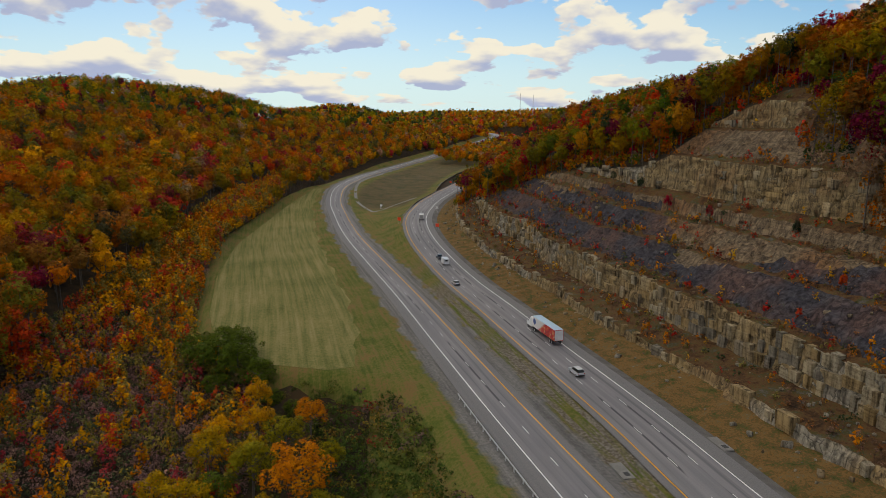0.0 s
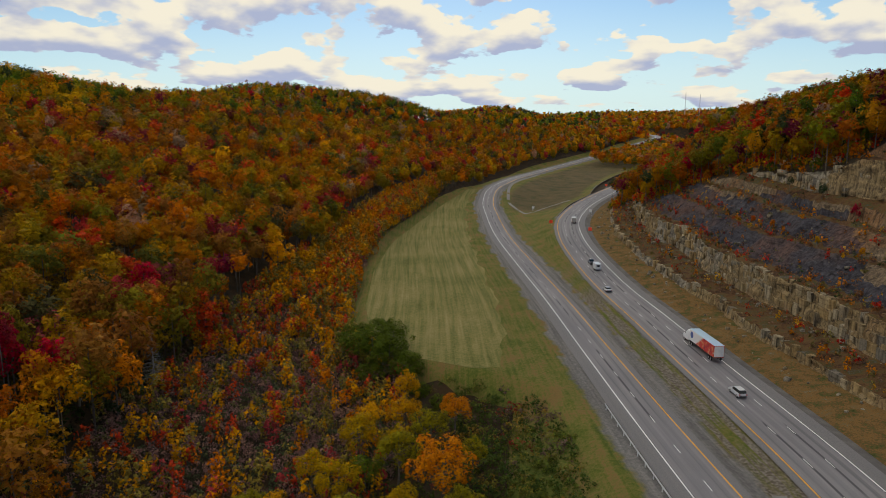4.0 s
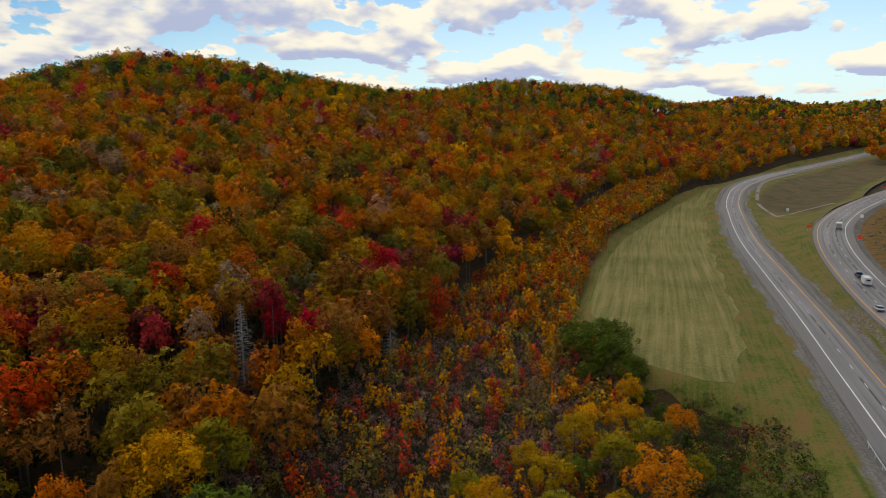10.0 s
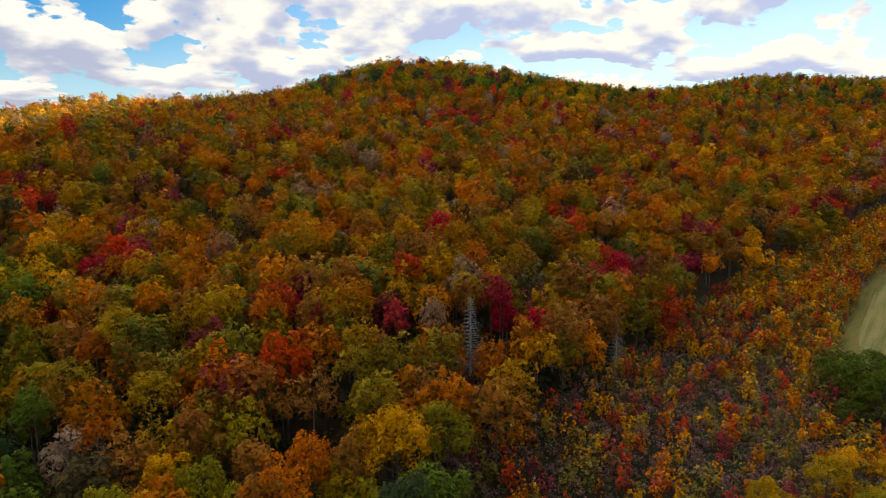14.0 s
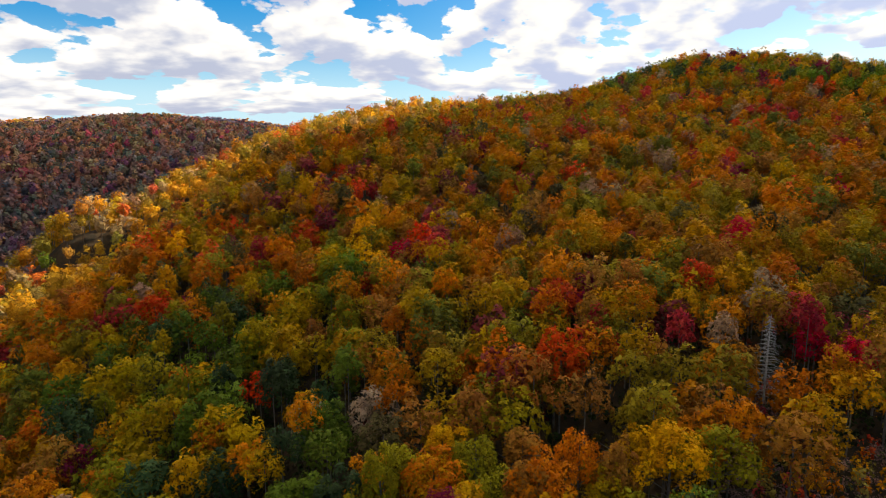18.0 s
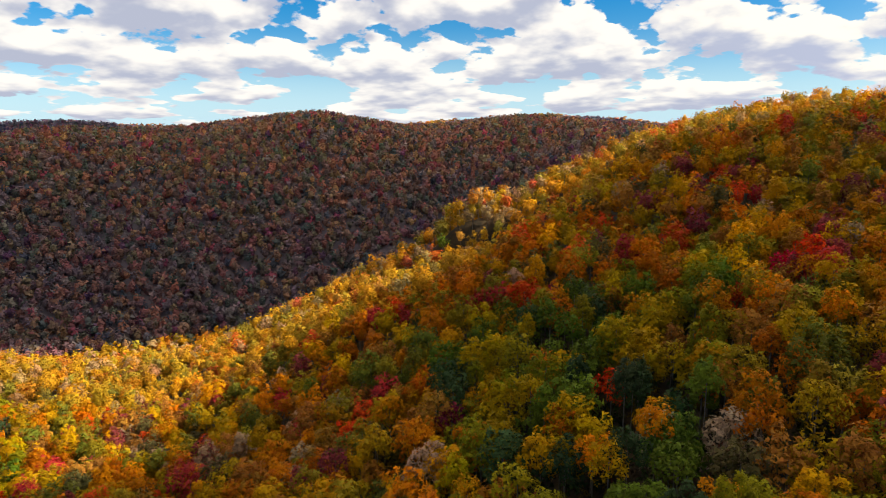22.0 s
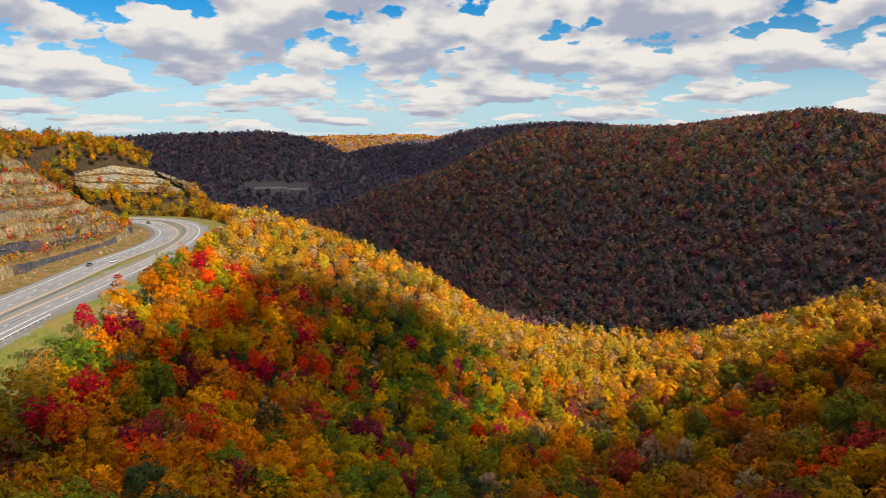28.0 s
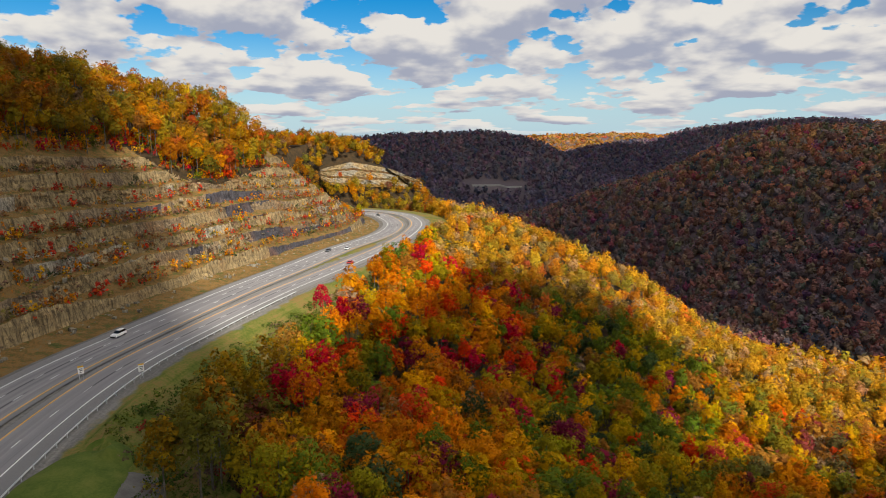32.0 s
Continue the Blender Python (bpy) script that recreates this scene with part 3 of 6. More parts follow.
M_YELLOW = plain("yellow_line_paint", (0.75, 0.36, 0.02), 0.6, 0, 0.25, 1.2)
on_land = lambda x, y, c, o: land(x, y)[0]
o = [-3.2, 0, 3.6, 7.3, 9.0]
road_near = tagged(with_uv(ribbon("road_near", NW, NN, o, 0.0, M_NEAR), NW, o), "grey asphalt two-lane carriageway with dark worn wheel tracks", "road", kind="structure")
o = [-12.7, -11.0, -7.3, -3.65, 0, 3.2]
road_far = tagged(with_uv(ribbon("road_far", FW, FN, o, 0.0, M_FAR), FW, o), "grey asphalt three-lane carriageway with dark worn wheel tracks", "road", kind="structure")
o = -np.linspace(0, 1, 24)[None]**1.25 * verge_reach(NW[:, 1:2])
tagged(with_uv(ribbon("verge", NW, NN, o, on_land, M_VERGE, tuck=1.5), NW, o), "gravel shoulder and rough mown grass beside the road", "grass", kind="structure")
hay_rows = np.where((NW[:, 1] > 150) & (NW[:, 1] < 505))[0]
hr = slice(hay_rows[0], hay_rows[-1] + 1)
inner = (np.interp(NW[hr, 1], [150, 165, 200, 400, 505], [22, 20, 17, 13, 9]) + 0.9 * np.sin(NW[hr, 1] / 6.1) + 0.7 * np.sin(NW[hr, 1] / 2.7 + 1))[:, None]
o = -(inner + (np.maximum(field_width(NW[hr, 1:2]) - 1.0, inner + 0.3) - inner) * np.linspace(0, 1, 24)[None])
hay = ribbon("hay_field", NW, NN, o, lambda x, y, c, q: land(x, y)[0] + 0.09, M_HAY, rows=hr)
tagged(with_uv(hay, NW[hr], o), "pale mown hay field with faint tractor swaths", "field", kind="structure")
fi = nearest(FW, FN, NW[:, 0], NW[:, 1])
span = np.clip(-fi[0], 9, 90)
o = ((8.5 + np.linspace(0, 1, 16)[None] * (span[:, None] - 8.5 - 11.5)))[:330]
med = ribbon("median", NW, NN, o, on_land, M_MEDIAN, rows=slice(0, 330))
tagged(with_uv(med, NW[:330], np.minimum(o, span[:330, None] - o + 0.5)), "grass and gravel median strip between the carriageways", "grass", kind="structure")
for road, c, nr, off, mt, word in ((road_near, NW, NN, 0, M_WHITE, "white_edge_line"), (road_near, NW, NN, 7.3, M_YELLOW, "yellow_edge_line"), (road_far, FW, FN, 0, M_WHITE, "white_edge_line"), (road_far, FW, FN, -11.0, M_YELLOW, "yellow_edge_line")):
    ln = ribbon(word, c, nr, [off - 0.14, off + 0.14], 0.012, mt)
    ln.parent = road

# ---------------------------------------------------------------- rock cut
def rock_material(name, tones, stain, strata=0.55, bump=0.7):
    """Bedded rock: layers along z, streaks down the face, rusty patches, fractured relief."""
    m, t = material(name, 0.9, 0.15)
    mp = t.n("ShaderNodeMapping", {0: t.pos, "Scale": (0.045, 0.045, strata)}).outputs[0]
    bed = t.noise(mp, 1.6, 6, 0.62)
    st = t.n("ShaderNodeMapping", {0: t.pos, "Scale": (0.7, 0.7, 0.06)}).outputs[0]
    streak = t.noise(st, 1.2, 5, 0.6)
    grain = t.noise(t.pos, 1.6, 6, 0.68)
    patch = t.noise(t.pos, 0.06, 3, 0.5)
    f = t.math("ADD", t.math("MULTIPLY", bed, 0.5), t.math("ADD", t.math("MULTIPLY", streak, 0.25), t.math("MULTIPLY", grain, 0.25)))
    c = t.ramp(f, tones)
    c = t.mix(t.math("MULTIPLY", t.step(patch, 0.48, 0.68), 0.75), c, (*stain, 1), "MIX")
    c = t.mix(t.math("MULTIPLY", t.step(streak, 0.54, 0.72), 0.6), c, (0.05, 0.045, 0.04, 1))
    wob = t.noise(t.pos, 0.35, 3)
    jv = t.n("ShaderNodeVectorMath", {0: t.n("ShaderNodeMapping", {0: t.pos, "Scale": (0.55, 0.55, 0.10)}).outputs[0], 1: t.n("ShaderNodeCombineXYZ", {0: wob, 1: wob, 2: wob}).outputs[0]}, operation="ADD").outputs[0]
    run = t.noise(t.n("ShaderNodeMapping", {0: t.pos, "Scale": (0.9, 0.9, 0.05)}).outputs[0], 1.0, 4, 0.65)
    c = t.mix(1.0, c, t.ramp(run, [(0.36, (0.42, 0.40, 0.38)), (0.5, (0.85, 0.84, 0.82)), (0.62, (1.15, 1.13, 1.08))]), "MULTIPLY")
    crack = t.n("ShaderNodeTexVoronoi", {"Vector": jv, "Scale": 1.0}, feature="DISTANCE_TO_EDGE").outputs["Distance"]
    dark = t.math("SUBTRACT", 1.0, t.step(crack, 0.0, 0.07))
    c = t.mix(t.math("MULTIPLY", t.math("MULTIPLY", dark, t.step(grain, 0.40, 0.6)), 0.75), c, (0.025, 0.022, 0.02, 1))
    lay = t.n("ShaderNodeSeparateXYZ", {0: t.pos}).outputs[2]
    line = t.math("ABSOLUTE", t.math("SUBTRACT", t.math("FRACT", t.math("ADD", t.math("MULTIPLY", lay, 0.38), t.math("MULTIPLY", wob, 3.0))), 0.5))
    part_ = t.math("MULTIPLY", t.math("SUBTRACT", 1.0, t.step(line, 0.02, 0.10)), t.step(bed, 0.42, 0.58))
    c = t.mix(t.math("MULTIPLY", part_, 0.55), c, (0.03, 0.026, 0.022, 1))
    h = t.math("ADD", t.math("MULTIPLY", grain, 0.7), t.math("ADD", t.math("MULTIPLY", bed, 0.8), t.math("SUBTRACT", t.math("MULTIPLY", t.step(crack, 0.0, 0.12), 0.5), t.math("MULTIPLY", part_, 0.5))))
    finish(t, c, h, bump, 0.5)
    return m


M_SAND = rock_material("grey_sandstone", [(0.30, (0.093, 0.084, 0.069)), (0.45, (0.232, 0.210, 0.168)), (0.56, (0.335, 0.297, 0.232)), (0.72, (0.427, 0.390, 0.307))], (0.36, 0.24, 0.10))
M_TAN = rock_material("tan_sandstone", [(0.30, (0.095, 0.072, 0.042)), (0.45, (0.220, 0.165, 0.090)), (0.56, (0.315, 0.230, 0.115)), (0.72, (0.40, 0.315, 0.18))], (0.26, 0.165, 0.08))
M_SHALE = rock_material("dark_shale", [(0.30, (0.024, 0.022, 0.028)), (0.45, (0.050, 0.048, 0.060)), (0.58, (0.084, 0.078, 0.090)), (0.75, (0.140, 0.125, 0.125))], (0.14, 0.080, 0.062), 0.9, 0.7)
M_BROWN = rock_material("brown_shale", [(0.30, (0.075, 0.058, 0.042)), (0.45, (0.17, 0.125, 0.080)), (0.58, (0.26, 0.19, 0.115)), (0.75, (0.34, 0.26, 0.16))], (0.22, 0.115, 0.05), 0.9, 0.7)

# rows along the far edge line, a metre and a half apart, over the length of the cut
CS = curve(FAR_EDGE, 1000)
CS = CS[(CS[:, 1] > -590) & (CS[:, 1] < 540)]
CN = normals(CS)
seg_len = np.hypot(np.diff(CUT[:, 0]), np.diff(CUT[:, 1]))
prof, prof_s, layer = [], [], []
# 0 verge, 1 sandstone, 2 bench grass, 3 shale, 4 tan sandstone
KIND = [7, 7, 8, 8, 1, 2, 2, 1, 2, 3, 2, 3, 2, 3, 2, 1, 2, 3, 2, 4, 2, 2, 2]
for k, kd in enumerate(KIND):
    steep = kd in (1, 4)
    n = max(2, int(seg_len[k] / (0.85 if steep else 1.7)))
    for q in range(n):
        prof.append(CUT[k] + (CUT[k + 1] - CUT[k]) * q / n)
        prof_s.append(CUT_S[k] + (CUT_S[k + 1] - CUT_S[k]) * q / n)
        layer.append(kd)
prof, prof_s = np.array(prof + [CUT[len(KIND)]]), np.array(prof_s + [CUT_S[len(KIND)]])
layer = np.array(layer)
nrow, ncol = len(CS), len(prof)
sl = np.arange(nrow) * np.median(np.hypot(*np.diff(CS[:, :2], axis=0).T))


def wander(s, seed, span):
    """Smooth noise along the cut."""
    r = np.random.default_rng(seed)
    k = r.normal(size=int(s[-1] / span) + 4)
    u = s / span
    i = u.astype(int)
    f = u - i
    f = f * f * (3 - 2 * f)
    return k[i] * (1 - f) + k[i + 1] * f


w_s = southward(CS[:, 1:2])
offs = prof[None, :, 0] * (1 - w_s) + prof_s[None, :, 0] * w_s
hts = prof[None, :, 1] * (1 - w_s) + prof_s[None, :, 1] * w_s
for q, (lo, hi, seed) in enumerate(((15, 19, 1), (27, 33, 2), (40, 58, 3), (58, 66, 4), (78, 90, 5))):
    band = np.exp(-((prof[:, 0] - (lo + hi) / 2) / (hi - lo) / 0.9)**2)
    offs += band[None] * (wander(sl, seed, 22)[:, None] * 0.9 + wander(sl, seed + 20, 7)[:, None] * 0.45)
    hts += band[None] * (prof[:, 1] > 1)[None] * wander(sl, seed + 40, 30)[:, None] * (0.5 + 0.9 * w_s)
# jointed blocks on the steep faces, ribs on the shale
br = np.random.default_rng(5)
blocks = br.normal(size=(400, 60))
steep = np.isin(np.append(layer, 2), (1, 4))
shale = np.append(layer, 2) == 3
bed_i = (hts / 1.9).astype(int) % 60
joint = ((sl[:, None] + bed_i * 1.7 + np.where(hts > 30, 3.1, 0)) / 3.1).astype(int) % 400
push = blocks[joint, bed_i] * 0.55 + br.normal(size=hts.shape) * 0.2
offs += np.where(steep[None], push * 0.7 + 0.2, 0)
gully = wander(sl, 77, 4.5)[:, None] * 0.55 + wander(sl, 78, 2.2)[:, None] * 0.35
offs += np.where(shale[None], gully + br.normal(size=hts.shape) * 0.22, 0)
hts += np.where(shale[None], br.normal(size=hts.shape) * 0.42, 0) + np.where((~shale & ~steep & (prof[:, 0] > 9))[None], br.normal(size=hts.shape) * 0.22, 0)
cx = CS[:, 0:1] + CN[:, 0:1] * offs
cy = CS[:, 1:2] + CN[:, 1:2] * offs
cz = CS[:, 2:3] + hts
nz = natural(cx, cy)
low = np.where(nz > CS[:, 2:3], nz, np.maximum(nz, CS[:, 2:3] - 0.3 - np.clip(offs - 6, 0, 999) / 2))
buried = low < cz
cz = np.where(buried, low + 0.15, cz)
cz[:, -1] -= 3
rock_cut = net("rock_cut", cx, cy, cz, [M_GRASS, M_SAND, M_BENCH, M_SHALE, M_TAN, M_SHADED_FLOOR, M_BROWN, M_GRAVEL, M_STRAW])
slot = np.repeat(layer[None], nrow - 1, 0)
south_of = CS[:-1, 1] < -150
slot = np.where(buried[:-1, :-1] & (prof[None, :-1, 0] > 16), 5, slot)
nose_ = bare_nose(cx, cy)[:-1, :-1]
slot = np.where(nose_ & (slot == 5), np.where(np.sin(cz[:-1, :-1] / 1.3) > 0.1, 4, 8), slot)
slot = np.where(wooded_cut(cx, cy, cz)[:-1, :-1] & (prof[None, :-1, 0] > 24), 5, slot)
slot = np.where((slot == 1) & (wander(sl, 90, 60)[:-1, None] > 0.35), 4, slot)
slot = np.where((slot == 1) & south_of[:, None] & (hts[:-1, :-1] < 8), 3, slot)
slot = np.where((slot == 1) & (south_of | (CS[:-1, 1] < 185))[:, None] & (hts[:-1, :-1] > 25), 4, slot)
slot = np.where((slot == 1) & south_of[:, None], 4, slot)
slot = np.where((slot == 3) & ((wander(sl, 91, 35)[:-1, None] + hts[:-1, :-1] / 14 - 1.9) > 0.3), 6, slot)
slot = np.where((slot == 3) & south_of[:, None] & (hts[:-1, :-1] > 12), np.where(wander(sl, 93, 40)[:-1, None] + np.sin(hts[:-1, :-1] / 2.7) > 0.6, 6, 4), slot)
bed_no = (hts[:-1, :-1] / 5.8).astype(int).clip(0, 15)
mood = np.random.default_rng(95).normal(size=16)[bed_no] * 0.6 + wander(sl, 94, 30)[:-1, None] * 0.8
slot = np.where(np.isin(slot, (1, 3, 4, 6)) & south_of[:, None] & (hts[:-1, :-1] > 8), np.select([mood < -1.05, mood < -0.35, mood < 1.1], [3, 6, 4], 1), slot)
slot = np.where((slot == 2) & south_of[:, None], 8, slot)
rock_cut.data.polygons.foreach_set("material_index", np.ascontiguousarray(slot.ravel(), np.int32))
tagged(rock_cut, "benched roadside cut of bedded sandstone and dark shale", "rock cut", kind="structure")


# jointed blocks that stand out of the cliffs, with dark open joints between them
def block_material():
    m, t = material("jointed_sandstone", 0.9, 0.15)
    pick_ = t.math("FRACT", t.math("ADD", t.n("ShaderNodeNewGeometry").outputs["Random Per Island"], t.n("ShaderNodeObjectInfo").outputs["Random"]))
    wpos = t.n("ShaderNodeNewGeometry").outputs["Position"]
    region = t.noise(wpos, 0.022, 2, 0.5)
    f = t.math("ADD", t.math("MULTIPLY", pick_, 0.30), t.math("ADD", t.math("MULTIPLY", region, 0.9), -0.10))
    c = t.ramp(f, [(0.22, (0.17, 0.155, 0.13)), (0.36, (0.29, 0.26, 0.20)), (0.47, (0.37, 0.315, 0.215)), (0.58, (0.33, 0.235, 0.11)), (0.72, (0.22, 0.20, 0.165))])
    run = t.noise(t.n("ShaderNodeMapping", {0: wpos, "Scale": (0.8, 0.8, 0.10)}).outputs[0], 1.0, 5, 0.65)
    grain = t.noise(wpos, 2.2, 5, 0.68)
    bed = t.noise(t.n("ShaderNodeMapping", {0: wpos, "Scale": (0.08, 0.08, 1.6)}).outputs[0], 1.3, 4, 0.6)
    c = t.mix(1.0, c, t.ramp(run, [(0.35, (0.20, 0.185, 0.165)), (0.48, (0.78, 0.76, 0.72)), (0.62, (1.15, 1.12, 1.06))]), "MULTIPLY")
    c = t.mix(1.0, c, t.ramp(t.math("ADD", t.math("MULTIPLY", grain, 0.5), t.math("MULTIPLY", bed, 0.5)), [(0.36, (0.45, 0.42, 0.38)), (0.5, (0.95, 0.94, 0.92)), (0.65, (1.1, 1.1, 1.08))]), "MULTIPLY")
    finish(t, c, t.math("ADD", grain, bed), 0.6, 0.3)
    return m


M_BLOCK = block_material()
kb = np.random.default_rng(44)
# a block of unit size: back corners, front corners, and a smaller worn front face
BV = np.array([(sx * 0.5, d_, sz * 0.5) for d_ in (0.5, -0.44) for sx, sz in ((-1, -1), (1, -1), (1, 1), (-1, 1))] + [(sx * 0.465, -0.5, sz * 0.47) for sx, sz in ((-1, -1), (1, -1), (1, 1), (-1, 1))])
BF = np.array([(0, 1, 5, 4), (1, 2, 6, 5), (2, 3, 7, 6), (3, 0, 4, 7), (4, 5, 9, 8), (5, 6, 10, 9), (6, 7, 11, 10), (7, 4, 8, 11), (8, 9, 10, 11)])
SHAPES = []
for k in range(8):
    me = bpy.data.meshes.new("rock_block")
    me.from_pydata([tuple(v) for v in BV + kb.normal(size=BV.shape) * (0.03, 0.035, 0.035)], [], [tuple(f) for f in BF])
    me.materials.append(M_BLOCK)
    SHAPES.append(me)
near_blocks, rest_v = [], []
seg_at = np.concatenate([[0], np.cumsum([max(2, int(seg_len[k] / (0.85 if KIND[k] in (1, 4) else 1.7))) for k in range(len(KIND))])])
for k in (4, 7, 15, 19):
    c0, c1 = seg_at[k], seg_at[k + 1]
    bottom, top_ = CUT[k, 1], CUT[k + 1, 1]
    s = 0.0
    tallness = 2.5 if k != 4 else 2.4
    beds = max(1, int(round((top_ - bottom) / tallness)))
    for b_ in range(beds):
        s = kb.uniform(0, 2)
        while s < sl[-1] - 3:
            wide = kb.uniform(0.9, 2.6) * (2.2 if kb.random() < 0.3 else 1.0)
            i = int(np.searchsorted(sl, s + wide / 2))
            u_ = (b_ + 0.5) / beds
            col = min(int(c0 + u_ * (c1 - c0)), len(prof) - 1)
            s += wide
            if i >= nrow or buried[i, col] or CS[i, 1] < -60 or kb.random() < (0.45 if k == 4 else 0.35 if k == 7 else 0.72):
                continue
            tall_ = (top_ - bottom) / beds * kb.uniform(0.7, 1.35)
            o_ = CS[i, :2] + CN[i] * (np.interp(u_, [0, 1], [CUT[k, 0], CUT[k + 1, 0]]) + (offs[i, col] - prof[col, 0]) * 0.7 + kb.normal() * 0.16 + (0.52 if k < 10 else 0.66))
            z_ = CS[i, 2] + bottom + (top_ - bottom) * u_ + (hts[i, col] - prof[col, 1]) + 0.35 * kb.normal()
            mtx = Matrix.LocRotScale((o_[0], o_[1], z_), Euler((kb.normal() * 0.03, kb.normal() * 0.03, math.atan2(CN[i, 1], CN[i, 0]) - math.pi / 2 + kb.normal() * 0.04)), (wide * 0.99, 1.7, tall_ * 0.99))
            if k in (4, 7) and 62 < CS[i, 1] < 205:
                near_blocks.append(mtx)
            else:
                v = BV + kb.normal(size=BV.shape) * (0.03, 0.035, 0.035)
                rest_v.append(v @ np.array(mtx.to_3x3()).T + np.array(mtx.translation))
for n_, mtx in enumerate(near_blocks):
    ob = new("rock_block", SHAPES[n_ % 8])
    ob.parent = rock_cut
    ob.matrix_world = mtx
rest = mesh_np("rock_blocks", np.concatenate(rest_v), (np.arange(len(rest_v))[:, None, None] * 12 + BF[None]).reshape(-1, 4), M_BLOCK)
rest.parent = rock_cut
rest["kind"] = "stuff"

# the benched rock face on the hill beyond the bend
fb, fv = np.meshgrid(np.linspace(173.0, 181.8, 90), np.linspace(0, 1, 33), indexing="ij")
f_top, f_foot = np.interp(fb, *FACE_TOP), np.interp(fb, *FACE_FOOT)
march = np.arange(560.0, 800.0, 4.0)


def face_distance(e):
    """How far the hill stands along sight lines of elevation e."""
    mx, my = -march * np.sin(np.radians(fb))[..., None], march * np.cos(np.radians(fb))[..., None]
    hit = natural(mx, my) > EYE[2] + march * np.tan(np.radians(e))[..., None]
    return np.where(hit.any(-1), march[np.argmax(hit, -1)], 700.0)


tread = np.floor(fv * 3 + 0.12 * np.sin(fb * 1.1)) / 3
f_d = face_distance(f_foot + (f_top - f_foot) * np.clip(tread, 0, 1)) * 0.4 + face_distance(f_foot + (f_top - f_foot) * fv) * 0.6 - 4
f_d += np.random.default_rng(21).normal(size=f_d.shape) * 0.8
f_z = EYE[2] + f_d * np.tan(np.radians(f_foot + (f_top - f_foot) * fv))
face = net("rock_face", -f_d * np.sin(np.radians(fb)), f_d * np.cos(np.radians(fb)), f_z, [M_TAN, M_BENCH, M_SAND, M_STRAW])
fq = (fv * 3 + 0.12 * np.sin(fb * 1.1))[:-1, :-1] % 1
f_slot = np.where(fq < 0.30, 1, np.where(np.sin(fb[:-1, :-1] * 1.9 + fv[:-1, :-1] * 5) > 0.2, 0, 2))
f_slot = np.where(fv[:-1, :-1] < 0.12, 3, f_slot)
face.data.polygons.foreach_set("material_index", np.ascontiguousarray(f_slot.ravel(), np.int32))
tagged(face, "pale benched sandstone face on the hill beyond the bend", "rock face", kind="structure")

# ---------------------------------------------------------------- woods
def leaf_material(name, source, lace=0.0, flicker=0.90):
    """Leaves; lace breaks the edge of each clump into leaflets and gaps."""
    m, t = material(name, 0.78, 0.07)
    if source == "tint":
        c = t.n("ShaderNodeAttribute", attribute_name="tint").outputs["Color"]
    else:
        c = t.n("ShaderNodeObjectInfo").outputs["Color"]
    isl = t.n("ShaderNodeNewGeometry").outputs["Random Per Island"]
    clump = t.noise(t.pos, 0.55, 2, 0.5)
    val = t.math("ADD", t.math("ADD", 0.73 - flicker / 2, t.math("MULTIPLY", isl, flicker)), t.math("MULTIPLY", clump, 0.72))
    h = t.n("ShaderNodeHueSaturation", {"Hue": t.math("ADD", 0.478, t.math("MULTIPLY", clump, 0.044)), "Saturation": 1.035, "Value": val, "Color": c})
    col = h.outputs[0]
    t.t.links.new(col, t.bsdf.inputs["Base Color"])
    tr = t.n("ShaderNodeBsdfTranslucent", {0: col})
    mx = t.n("ShaderNodeMixShader", {0: 0.25, 1: t.bsdf.outputs[0], 2: tr.outputs[0]})
    if lace:
        holes = t.math("GREATER_THAN", t.noise(t.pos, lace, 1.0, 0.5), 0.53)
        mx = t.n("ShaderNodeMixShader", {0: holes, 1: mx.outputs[0], 2: t.n("ShaderNodeBsdfTransparent").outputs[0]})
    out = [q for q in t.t.nodes if q.bl_idname == "ShaderNodeOutputMaterial"][0]
    t.t.links.new(mx.outputs[0], out.inputs[0])
    return m


M_LEAF_W = leaf_material("woodland_leaves", "tint")
M_LACE_W = leaf_material("woodland_leaflets", "tint", 2.6, 0.62)
M_FAR_W = leaf_material("distant_woodland_leaves", "tint", 0.0, 0.45)
M_LEAF = leaf_material("tree_leaves", "object", 3.4, 0.72)
M_BARK = ground_like("grey_bark", [(0.3, (0.06, 0.05, 0.04)), (0.55, (0.14, 0.12, 0.10)), (0.75, (0.26, 0.23, 0.20))], 1.5, 9.0, 0.6, 0.05)
M_SNAG = ground_like("bleached_dead_wood", [(0.3, (0.20, 0.19, 0.17)), (0.55, (0.36, 0.34, 0.31)), (0.75, (0.5, 0.48, 0.44))], 1.5, 9.0, 0.5, 0.05)


